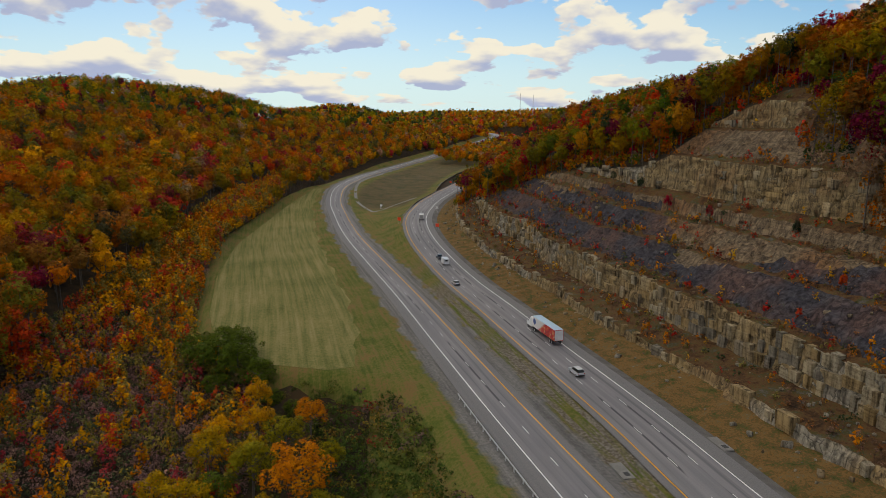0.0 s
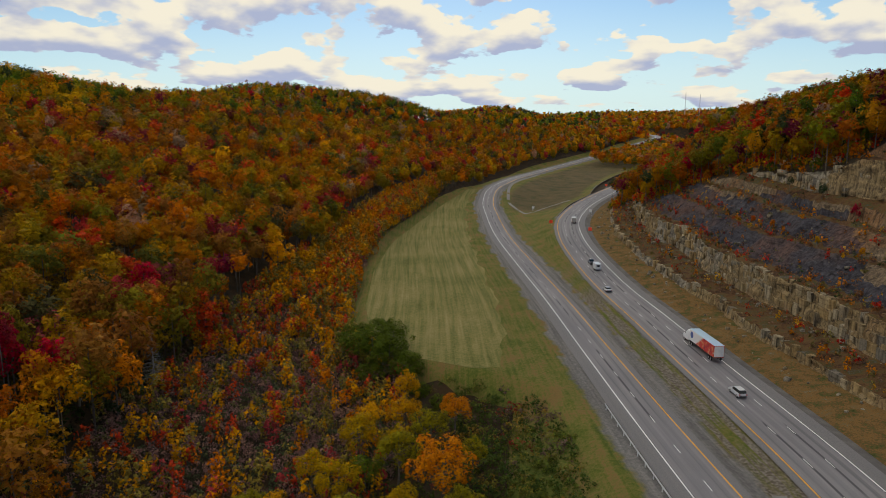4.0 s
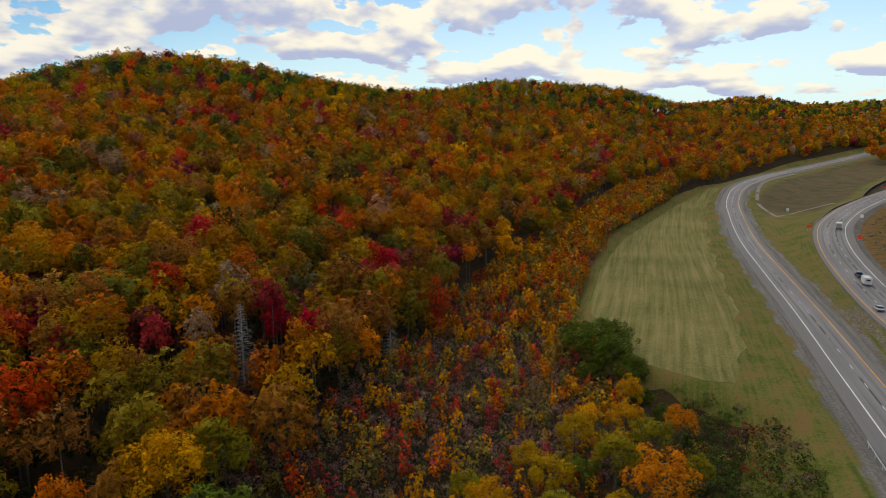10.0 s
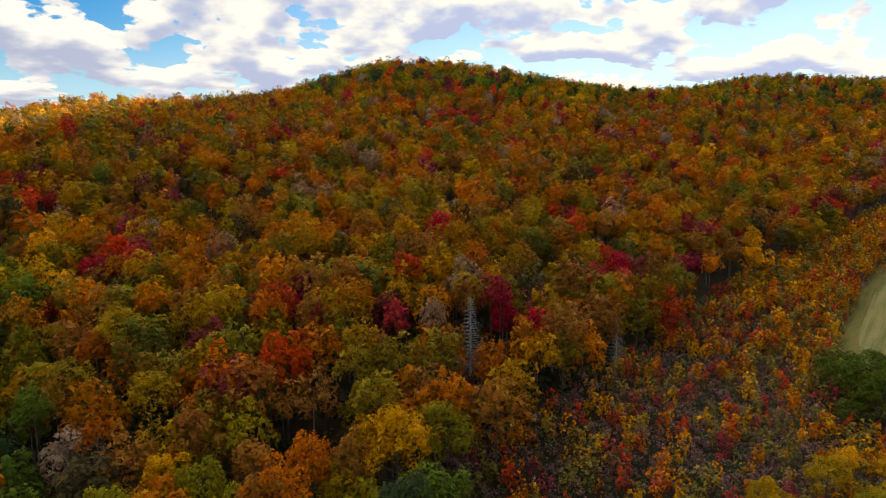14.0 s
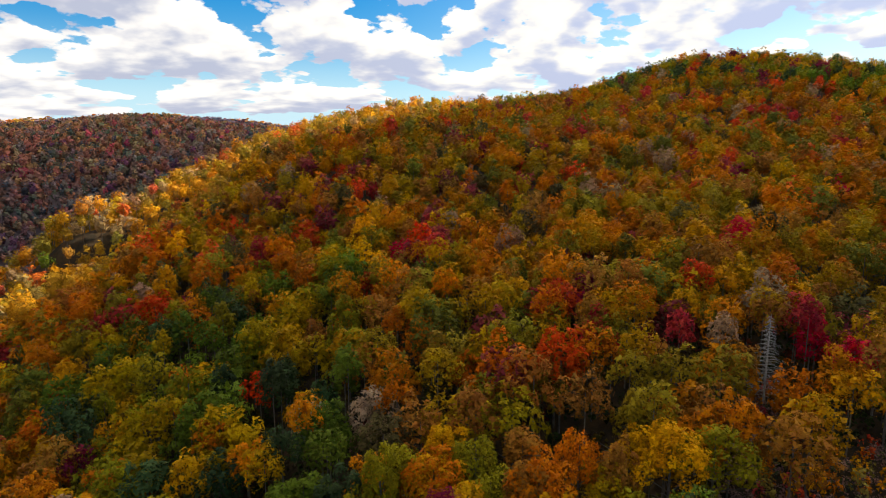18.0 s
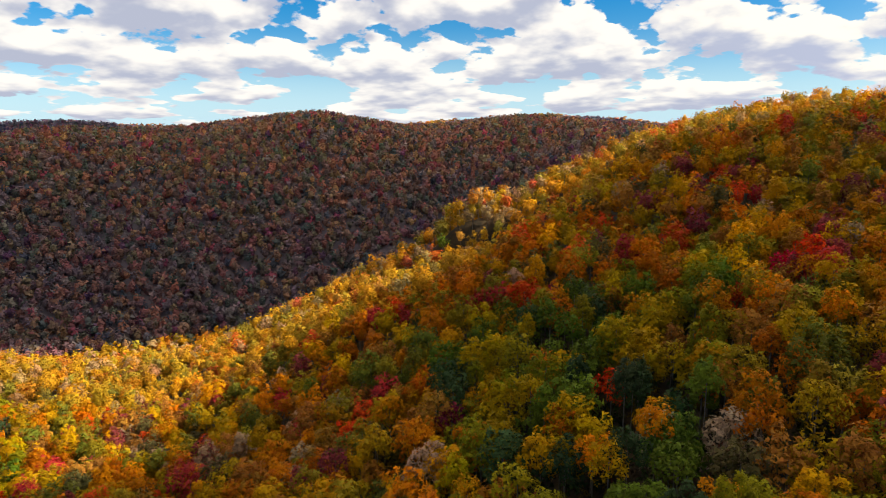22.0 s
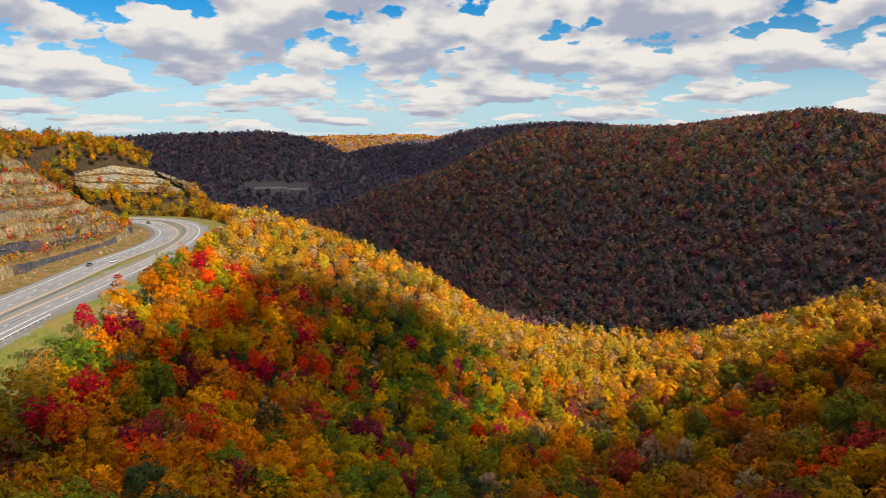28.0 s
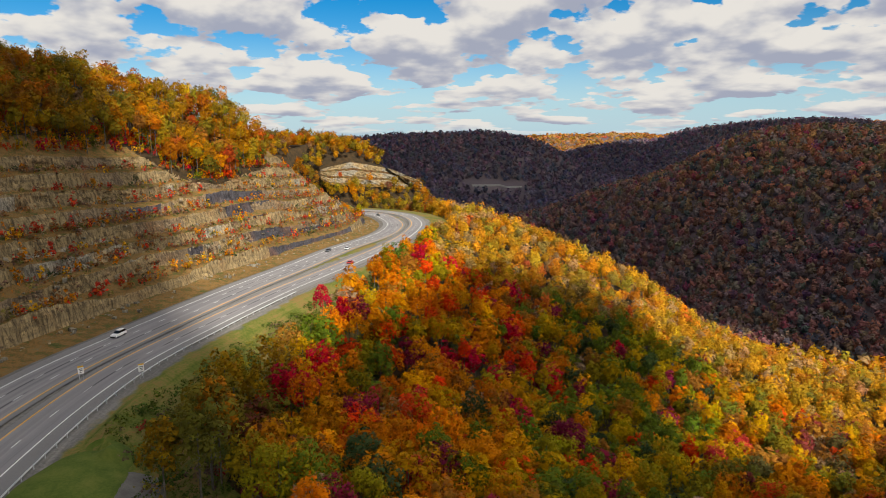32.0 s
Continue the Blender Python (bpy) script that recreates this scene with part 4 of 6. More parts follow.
def leaves(n, size, seed, lobes=9, top=0.35, narrow=1.0, core=0.0):
    """A crown of radius about 1: places of leaf clumps on the lobes of a dome, each clump a small triangle, and the way each faces.
    A core of larger faces may fill it."""
    r = np.random.default_rng(seed)
    g = np.arange(lobes) + 0.5
    ph = g * 2.39996 + r.uniform(0, 6.3)
    up = 1 - 1.25 * g / lobes
    lc = np.stack([np.sqrt(np.clip(1 - up**2, 0.05, 1)) * np.cos(ph), np.sqrt(np.clip(1 - up**2, 0.05, 1)) * np.sin(ph), up], 1)
    lc = lc * r.uniform(0.42, 0.80, (lobes, 1)) + r.normal(size=(lobes, 3)) * 0.07
    lr = r.uniform(0.22, 0.40, lobes) * (11 / max(lobes, 11))**0.3
    k = r.choice(lobes, n, p=lr**2 / (lr**2).sum())
    d = r.normal(size=(n, 3))
    d[:, 2] += top
    d += lc[k] * 0.7
    d /= np.linalg.norm(d, axis=1)[:, None]
    p = lc[k] + d * (lr[k] * r.uniform(0.66, 1.12, n))[:, None]
    nn = d + r.normal(size=(n, 3)) * 0.45 + (0, 0, 0.4)
    nn /= np.linalg.norm(nn, axis=1)[:, None]
    a = np.cross(nn, r.normal(size=(n, 3)))
    a /= np.linalg.norm(a, axis=1)[:, None]
    b = np.cross(nn, a)
    s = size * r.uniform(0.6, 1.35, (n, 1))
    off = np.stack([a * s, (-0.5 * a + 0.8 * b) * s, (-0.5 * a - 0.8 * b) * s], 1)
    face = d * 0.8 + nn * 0.25 + p * 0.45 + (0, 0, 0.12)
    if core:
        t = (1 + 5**0.5) / 2
        ico = np.array([(-1, t, 0), (1, t, 0), (-1, -t, 0), (1, -t, 0), (0, -1, t), (0, 1, t), (0, -1, -t), (0, 1, -t), (t, 0, -1), (t, 0, 1), (-t, 0, -1), (-t, 0, 1)]) / 1.9
        tri = np.array([(0, 11, 5), (0, 5, 1), (0, 1, 7), (0, 7, 10), (0, 10, 11), (1, 5, 9), (5, 11, 4), (11, 10, 2), (10, 7, 6), (7, 1, 8), (3, 9, 4), (3, 4, 2), (3, 2, 6), (3, 6, 8), (3, 8, 9), (4, 9, 5), (2, 4, 11), (6, 2, 10), (8, 6, 7), (9, 8, 1)])
        ico = ico * r.uniform(core * 0.8, core * 1.15, (12, 1)) + (0, 0, 0.05)
        v = ico[tri]
        c = v.mean(1)
        p = np.concatenate([p, c])
        off = np.concatenate([off, v - c[:, None]])
        face = np.concatenate([face, c + (0, 0, 0.1)])
    p = p * (narrow, narrow, 1)
    return p, off, face / np.linalg.norm(face, axis=1)[:, None]


def plant(temps, kind, ang, x, y, z0, rad, zs, leaf, col):
    """Crown templates set out at places: arrays of corners, facings and colours. Clumps keep their shape when a crown is stretched."""
    vs, ns, ts = [], [], []
    for k, (p, off, face) in enumerate(temps):
        q = np.where(kind == k)[0]
        if not len(q):
            continue
        ca, sa = np.cos(ang[q])[:, None, None], np.sin(ang[q])[:, None, None]
        rq, zq, lq = rad[q][:, None, None], zs[q][:, None, None], leaf[q][:, None, None]
        ax = p[None, :, None, 0] * rq + off[None, :, :, 0] * lq
        ay = p[None, :, None, 1] * rq + off[None, :, :, 1] * lq
        az = p[None, :, None, 2] * zq + off[None, :, :, 2] * lq
        v = np.stack([ax * ca - ay * sa + x[q][:, None, None], ax * sa + ay * ca + y[q][:, None, None], az + z0[q][:, None, None]], -1)
        fx, fy = face[None, :, None, 0], face[None, :, None, 1]
        nrm = np.broadcast_to(np.stack([fx * ca - fy * sa, fx * sa + fy * ca, np.broadcast_to(face[None, :, None, 2], (len(q), len(face), 1))], -1), v.shape)
        vs.append(v.reshape(-1, 3).astype(np.float32))
        ns.append(nrm.reshape(-1, 3).astype(np.float32))
        ts.append(np.repeat(col[q], v.shape[1] * 3, 0).astype(np.float32))
    return np.concatenate(vs), np.concatenate(ns), np.concatenate(ts)


def face_ways(ob, nrm):
    """Clumps shade like the rounded masses that they belong to."""
    a = ob.data.attributes.new("custom_normal", "FLOAT_VECTOR", "POINT")
    a.data.foreach_set("vector", np.ascontiguousarray(nrm, np.float32).ravel())
    ob.data.update()
    return ob


AUTUMN = np.array([(0.33, 0.205, 0.008), (0.45, 0.225, 0.007), (0.50, 0.175, 0.006), (0.44, 0.125, 0.008), (0.27, 0.115, 0.020), (0.20, 0.17, 0.010), (0.095, 0.13, 0.012), (0.55, 0.055, 0.02), (0.38, 0.016, 0.035), (0.62, 0.31, 0.014), (0.29, 0.19, 0.11), (0.04, 0.06, 0.02), (0.17, 0.014, 0.035)])
#                   olive gold, ochre, orange, rust, brown, olive, green, scarlet, crimson, yellow, bare grey, dark green, maroon
MIXED = np.array([17, 12, 13, 17, 16, 16, 8, 4, 4.0, 2, 4, 4, 4], float)
RUST = np.array([22, 14, 15, 14, 8, 18, 8, 3, 1, 2, 3, 3, 1], float)  # the wood above the southern cut
GOLD = np.array([20, 22, 15, 6, 4, 10, 6, 3, 1, 14, 18, 1, 0], float)
VERDANT = np.array([16, 8, 5, 4, 5, 25, 24, 2, 0.5, 2, 2, 12, 0.5], float)
HAZY = np.array([10, 10, 14, 16, 20, 10, 8, 2, 1, 3, 18, 6, 2], float)
RIDGE = np.array([10, 6, 5, 7, 9, 22, 18, 1, 1, 2, 3, 18, 1], float)
REDS = np.array([8, 9, 20, 17, 7, 12, 9, 11, 6, 4, 3, 3, 3], float)
CREST = np.array([16, 10, 9, 16, 12, 22, 12, 3, 6, 1, 2, 8, 7], float)  # the wood above the northern cut


def hollow_side(x, y):
    """How far a place lies from the brushy strip along the hollow."""
    hx = np.interp(y, [20, 73, 133, 175, 284, 400, 520], [-40, -58, -70, -84, -106, -122, -122])
    half = np.interp(y, [20, 60, 110, 160, 220, 300, 400, 520], [12, 20, 27, 27, 22, 17, 12, 5])
    return (x - hx) / half


def spread_trees(r0, r1, gap, seed, brush=False):
    """Places of trees on a jittered net, off the road, the field and the cut."""
    r = np.random.default_rng(seed)
    n = int(r1 / gap) + 2
    rows_ = int(n / 0.87) + 2
    i, j = np.meshgrid(np.arange(-n, n + 1), np.arange(-rows_, rows_ + 1))
    x = ((i + 0.5 * (j % 2)) * gap + r.uniform(-0.45, 0.45, i.shape) * gap).ravel()
    y = (j * gap * 0.87 + r.uniform(-0.45, 0.45, i.shape) * gap).ravel()
    d = np.hypot(x, y)
    a = np.degrees(np.arctan2(-x, y)) % 360
    ok = (d >= r0) & (d < r1) & ((a < 214) | (a > 318)) & ((d < 880) | (a > 80) | (a < 14))
    if r0 > 500:
        ok &= (a < 196) | (a > 338)
    if not brush:
        ok &= ~((np.abs(hollow_side(x, y)) < 1) & (y > 15) & (y < 520))
    x, y, d, a = x[ok], y[ok], d[ok], a[ok]
    z, sn, sf, i_n, i_f, al_n, al_f = land(x, y)
    nat = natural(x, y)
    fw = field_width(NW[i_n, 1])
    on_w = (sn < 0) & (-sn < fw + 4) & (np.abs(al_n) < 12)
    mid = (sn >= 0) & (sf <= 0) & (y > -700) & (y < 800) | (sn > -15) & (sn < 24) & (y > 300) & (y < 1500)
    bear = np.degrees(np.arctan2(-x, y)) % 360
    on_cut = (sf > 0) & (np.abs(al_f) < 12) & (sf < 118) & (z < nat - 0.8) & (y < 445) & ~((y < -150) & (sf > 77)) & ~((bear > 300) & (bear < 331.2) & (sf > 66)) & ~((bear > 300) & (bear < 327) & (sf > 58)) & ~wooded_cut(x, y, z)
    strip = (sf > 0) & (sf < 14) & (np.abs(al_f) < 12)
    ok = ~(on_w | mid | on_cut | strip | bare_nose(x, y) | far_face(x, y, z, 0.3))
    if not brush:
        ok &= ~((np.abs(a - 51.7) < 1.9) & (d > 92) & (d < 134)) & ~((x > -52) & (x < 0) & (y > 56) & (y < 180))
        keep_off = np.interp(y, [-640, -420, -380, -210, -150, 100, 140, 152, 160, 700], [8, 10, 16, 24, 27, 27, 27, 27, 0, 0])
        ok &= ~((sn < 0) & (-sn < keep_off) & (np.abs(al_n) < 12))
    if r1 > 900:
        for px_, py_ in FAR_ROAD[::3, :2]:
            ok &= np.hypot(x - px_, y - py_) > 26
    return x[ok], y[ok], z[ok], d[ok], a[ok], sn[ok], sf[ok]


def palette(x, y, z, a, d, sf, r):
    """Colours in drifts: each wood has its own mixture."""
    n = len(x)
    drift = np.sin(x / 23 + 2 * np.sin(y / 31)) * np.sin(y / 27 + 2 * np.sin(x / 37))
    u = np.clip(r.random(n) + 0.10 * drift, 0, 0.9999)
    out = np.zeros((n, 3))
    gold = ((a > 80) & (a < 172) & (d > np.interp(a, [80, 100, 112, 130, 150, 172], [420, 300, 225, 260, 330, 330])) & (d < 640))
    hazy = (d > 630) & (a > 85) & (a < 230) & ~((a > 170) & (d < 950))
    green = (a > 147) & (a < 163) & (d > 90) & (d < 330) | (a > 86) & (a < 112) & (d < 190)
    ridge = (a < 75) & (d > 455) & (z > 62)
    reds = (~gold & ~hazy) & (a > 158) & (a < 187) & (d < 560)
    crest = (sf > 0) & (a > 270)
    rust = (a > 186) & (a < 230) | (a > 172) & (a < 230) & (d > 520) & (d < 950)
    pick = np.select([crest, rust, green, ridge, gold, hazy, reds], [7, 6, 5, 0, 1, 2, 3], 4)
    for k, wts in enumerate((RIDGE, GOLD, HAZY, REDS, MIXED, VERDANT, RUST, CREST)):
        q = pick == k
        c = np.cumsum(wts) / wts.sum()
        out[q] = AUTUMN[np.searchsorted(c, u[q] if k != 4 else r.random(q.sum())).clip(0, len(AUTUMN) - 1)]
    # autumn colour fades towards the hazy foot of the far hills
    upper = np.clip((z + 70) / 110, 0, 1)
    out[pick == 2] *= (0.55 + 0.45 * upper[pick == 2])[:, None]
    # distance haze painted into far woods as violet-blue, bluer from 1180 to 2600 m
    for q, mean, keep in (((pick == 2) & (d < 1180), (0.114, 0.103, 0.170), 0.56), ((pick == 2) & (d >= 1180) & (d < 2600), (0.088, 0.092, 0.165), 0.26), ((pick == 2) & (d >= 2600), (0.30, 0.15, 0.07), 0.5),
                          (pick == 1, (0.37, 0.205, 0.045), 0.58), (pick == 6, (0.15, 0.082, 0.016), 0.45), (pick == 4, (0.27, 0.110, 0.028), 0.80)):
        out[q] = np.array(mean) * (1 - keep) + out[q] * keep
    out[pick == 7] *= 0.75
    return out * r.uniform(0.72, 1.28, (n, 1)) * (1 + r.normal(size=(n, 3)) * 0.06)


# trees that stand out by their colour: bearing, height of sight line, palette entry
ACCENTS = [(45.3, -14.3, 8), (49.5, -13.6, 8), (38.4, -3.3, 8), (55.3, -2.2, 12), (54.2, -0.9, 12), (54.3, -6.4, 8), (48.0, -2.8, 8), (38.5, -9.8, 8), (33.0, -9.6, 12), (63.9, -19.2, 8), (61.0, -22.0, 8), (80.5, -10.0, 7), (83.0, -9.0, 8),
           (82.0, -8.0, 7), (90.5, -8.9, 7), (100.6, -6.4, 7), (96.0, -19.8, 7), (67.0, -12.0, 12), (77.0, -8.0, 7), (104.2, -9.8, 6), (99.0, -20.0, 6), (111.5, -8.7, 6), (74.4, -19.9, 6), (81.8, -17.3, 6), (94.7, -16.8, 6), (96.0, -15.0, 6), (100.8, -18.1, 6), (97.0, -20.5, 6), (99.1, -16.5, 6), (103.7, -19.3, 6), (102.0, -21.0, 6), (88, -22, 6)]


def crowns(name, x, y, z, d, a, sf, n_leaf, size, rad, tall, seed, label, trunks=False, core=0.0, mat=None, slim=1.3):
    """One joined piece of woodland: crowns of leaf clumps, each tree with its own colour."""
    r = np.random.default_rng(seed + 1)
    kinds = 12
    temps = [leaves(n_leaf, size, 100 * seed + k, lobes=22 if n_leaf > 500 else 15 if n_leaf > 150 else 10 if n_leaf > 60 else 7, core=core, narrow=0.72 if k > 9 else 1.0) for k in range(kinds)]
    col = palette(x, y, z, a, d, sf, r)
    sc = rad * r.uniform(0.72, 1.28, len(x))
    ht = tall * r.uniform(0.78, 1.22, len(x))
    elv = np.degrees(np.arctan2(z + ht - EYE[2], d))
    for ba, be, c in ACCENTS:
        q = (a - ba)**2 + (elv - be)**2
        if len(q) and q.min() < 0.8:
            col[np.argmin(q)] = AUTUMN[c] * 1.1
    ang = r.uniform(0, 2 * np.pi, len(x))
    kind = r.integers(0, kinds, len(x))
    v, nrm, t = plant(temps, kind, ang, x, y, z + ht - sc * slim * 0.9, sc, sc * slim, sc, col)
    ob = face_ways(mesh_np(name, v, np.arange(len(v)).reshape(-1, 3), mat or M_LEAF_W, tint=t), nrm)
    tagged(ob, label, "trees", kind="stuff")
    if trunks:
        ring = np.array([(1, 0), (-0.5, 0.87), (-0.5, -0.87)])
        w0 = 0.22 * sc / rad
        base = np.stack([x[:, None] + ring[None, :, 0] * w0[:, None], y[:, None] + ring[None, :, 1] * w0[:, None], np.repeat((z - 0.6)[:, None], 3, 1)], -1)
        head = np.stack([x[:, None] + ring[None, :, 0] * w0[:, None] * 0.5, y[:, None] + ring[None, :, 1] * w0[:, None] * 0.5, np.repeat((z + ht - sc * 0.7)[:, None], 3, 1)], -1)
        tv = np.concatenate([base, head], 1).reshape(-1, 3)
        k = np.arange(len(x))[:, None, None] * 6
        tf = (k + np.array([(0, 1, 4, 3), (1, 2, 5, 4), (2, 0, 3, 5)])[None]).reshape(-1, 4)
        tagged(mesh_np(name + "_trunks", tv, tf, M_BARK), "grey tree trunks standing under the autumn canopy", "tree trunks", kind="stuff")


NEAR_R = 97
W1 = spread_trees(NEAR_R, 200, 7.0, 11)
W2 = spread_trees(200, 350, 7.2, 12)
W3 = spread_trees(350, 580, 7.7, 13)
W3S = spread_trees(580, 900, 8.6, 17)
W3S = [q[(W3S[4] > 166) | (W3S[4] < 80)] for q in W3S]
W4 = spread_trees(580, 1180, 8.4, 14)
W4 = [q[((W4[4] <= 166) & (W4[4] >= 84)) | (W4[3] > 900) & ((W4[4] < 84) | (W4[4] > 300))] for q in W4]
W5 = spread_trees(900, 2450, 14.5, 15)
W5 = [q[(W5[4] > 84) & (W5[4] < 190) & ((W5[3] > 1180) | (W5[4] > 166)) & ((W5[3] < 1900) | (W5[4] > 138)) | ((W5[4] < 16) | (W5[4] > 345)) & (W5[3] > 1180) & (W5[3] < 1900)] for q in W5]
W6 = spread_trees(1900, 3900, 30, 16)
W6 = [q[(W6[4] > 90) & (W6[4] < 190) & ((W6[3] > 2450) | (W6[4] <= 138))] for q in W6]
crowns("woodland", *[W1[k] for k in (0, 1, 2, 3, 4, 6)], 600, 0.11, 5.3, 17.5, 11, "dense autumn broadleaf woodland in orange, olive and red", True, 0.0, M_LACE_W)
crowns("hillside_woodland", *[W2[k] for k in (0, 1, 2, 3, 4, 6)], 160, 0.175, 4.95, 17, 21, "autumn broadleaf woodland covering the hillsides", True, 0.62, M_LACE_W)
crowns("upper_woodland", *[W3[k] for k in (0, 1, 2, 3, 4, 6)], 72, 0.205, 5.0, 16.5, 31, "autumn broadleaf woodland up to the ridge and down the hollow", True, 0.64, M_LACE_W)
crowns("upper_woodland", *[W3S[k] for k in (0, 1, 2, 3, 4, 6)], 40, 0.25, 4.9, 16, 35, "autumn woodland on the slopes beyond the bends of the road", False, 0.66, M_LACE_W)
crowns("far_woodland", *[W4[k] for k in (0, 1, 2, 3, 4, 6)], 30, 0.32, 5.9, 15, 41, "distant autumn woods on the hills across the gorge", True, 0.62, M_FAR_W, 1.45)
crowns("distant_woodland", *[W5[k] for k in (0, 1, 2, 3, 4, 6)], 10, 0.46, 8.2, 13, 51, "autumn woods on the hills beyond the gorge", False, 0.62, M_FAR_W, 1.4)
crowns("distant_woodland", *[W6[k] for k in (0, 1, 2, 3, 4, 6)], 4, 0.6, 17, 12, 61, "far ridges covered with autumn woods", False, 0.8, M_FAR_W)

# ---------------------------------------------------------------- single trees
def tube_arrays(pts, rad, sides=6):
    pts = np.array(pts, float)
    t = np.gradient(pts, axis=0)
    t /= np.linalg.norm(t, axis=1)[:, None] + 1e-9
    ref = np.where(np.abs(t[:, 2:3]) > 0.9, (1.0, 0, 0), (0, 0, 1.0))
    a = np.cross(t, ref)
    a /= np.linalg.norm(a, axis=1)[:, None]
    b = np.cross(t, a)
    an = np.linspace(0, 2 * np.pi, sides, endpoint=False)
    v = pts[:, None] + (np.cos(an)[None, :, None] * a[:, None] + np.sin(an)[None, :, None] * b[:, None]) * np.array(rad)[:, None, None]
    k = np.arange(len(pts) * sides).reshape(len(pts), sides)
    n = np.roll(k, -1, 1)
    f = np.stack([k[:-1], n[:-1], n[1:], k[1:]], -1).reshape(-1, 4)
    return v.reshape(-1, 3), f


def join_arrays(parts):
    vs, fs, n = [], [], 0
    for v, f in parts:
        vs.append(v)
        fs.append(f + n)
        n += len(v)
    return np.concatenate(vs), np.concatenate(fs)


def trunk_arrays(seed, height, reach, girth=0.26, limbs=7):
    """A tapered, slightly bent trunk with limbs that fork into the crown."""
    r = np.random.default_rng(seed)
    z = np.linspace(-0.8, height * 0.86, 7)
    bend = r.normal(size=2) * 0.25
    pts = np.stack([bend[0] * np.sin(z / height * 2.5), bend[1] * np.sin(z / height * 3), z], 1)
    parts = [tube_arrays(pts, girth * np.linspace(1.25, 0.22, 7), 7)]
    for k in range(limbs):
        u = r.uniform(0.38, 0.82)
        p = np.array([np.interp(u * height * 0.86, z, pts[:, i]) for i in range(3)])
        an = k * 2.4 + r.uniform(-0.4, 0.4)
        ln = reach * r.uniform(0.55, 0.9)
        q = [p + np.array((math.cos(an) * ln * s, math.sin(an) * ln * s, ln * (0.75 * s - 0.15 * s * s))) for s in (0, 0.35, 0.7, 1.0)]
        parts.append(tube_arrays(q, girth * np.array((0.42, 0.3, 0.18, 0.06)), 5))
    return join_arrays(parts)


CROWN_R, TREE_H = 5.5, 16.5
CROWN_MESH, TRUNK_MESH = [], []
for k in range(9):
    one = np.ones(1)
    lv, ln, _ = plant([leaves(2300, 0.061, 900 + k, lobes=26 if k < 6 else 18, narrow=1.0 if k < 6 else 0.66)], np.zeros(1, int), one, one * 0, one * 0, one * (TREE_H - CROWN_R * 1.15), one * CROWN_R, one * CROWN_R * 1.3, one * CROWN_R, np.ones((1, 3)))
    ob = face_ways(mesh_np("crown", lv, np.arange(len(lv)).reshape(-1, 3), M_LEAF), ln)
    CROWN_MESH.append(ob.data)
    bpy.data.objects.remove(ob)
for k in range(4):
    ob = mesh_np("trunk", *trunk_arrays(300 + k, TREE_H, CROWN_R), M_BARK, smooth=True)
    TRUNK_MESH.append(ob.data)
    bpy.data.objects.remove(ob)
TINTS = ["olive-gold", "ochre", "orange", "rust-coloured", "brown", "olive-green", "green", "scarlet", "crimson", "bright yellow", "sparse greyish", "dark green", "maroon"]


def part(name, data, parent, label=""):
    ob = new(name, data)
    ob.parent = parent
    if label:
        ob["label"] = label
    return ob


def broadleaf(x, y, z, tint, shape, stem, size, tall, turn, gain=1.0, where="in the wood", name="broadleaf_tree"):
    e = new(name)
    e.matrix_world = Matrix.LocRotScale((x, y, z), Euler((0, 0, turn)), (size, size, tall))
    part("trunk", TRUNK_MESH[stem], e)
    c = part("crown", CROWN_MESH[shape], e)
    c.color = (*[q * gain for q in AUTUMN[tint]], 1)
    return tagged(e, f"{'slender' if shape > 5 else 'round'} tree with {TINTS[tint]} autumn leaves {where}", "tree", group="woodland trees")


tr = np.random.default_rng(99)
nx, ny, nz_, nd, na, ns, nf = spread_trees(26, NEAR_R, 7.0, 10)
keep = (nf < 0) & (na < 188)
nx, ny, nz_, nd, na, ns = [q[keep] for q in (nx, ny, nz_, nd, na, ns)]
count = 0
for x, y, z, a in zip(nx, ny, nz_, na):
    wts = REDS if a > 152 else VERDANT if a > 84 else MIXED
    tint = int(tr.choice(len(wts), p=wts / wts.sum()))
    size = tr.uniform(0.78, 1.22)
    hgt = tr.uniform(0.85, 1.2)
    elv = math.degrees(math.atan2(z + TREE_H * hgt - EYE[2], math.hypot(x, y)))
    for ba, be, c in ACCENTS:
        if (a - ba)**2 + (elv - be)**2 < 1.6:
            tint = c
    broadleaf(x, y, z, tint, int(tr.integers(0, 9)), int(tr.integers(0, 4)), size, hgt, tr.uniform(0, 6.28), tr.uniform(0.85, 1.2) * (1.2 if a > 152 else 1.0))
    count += 1
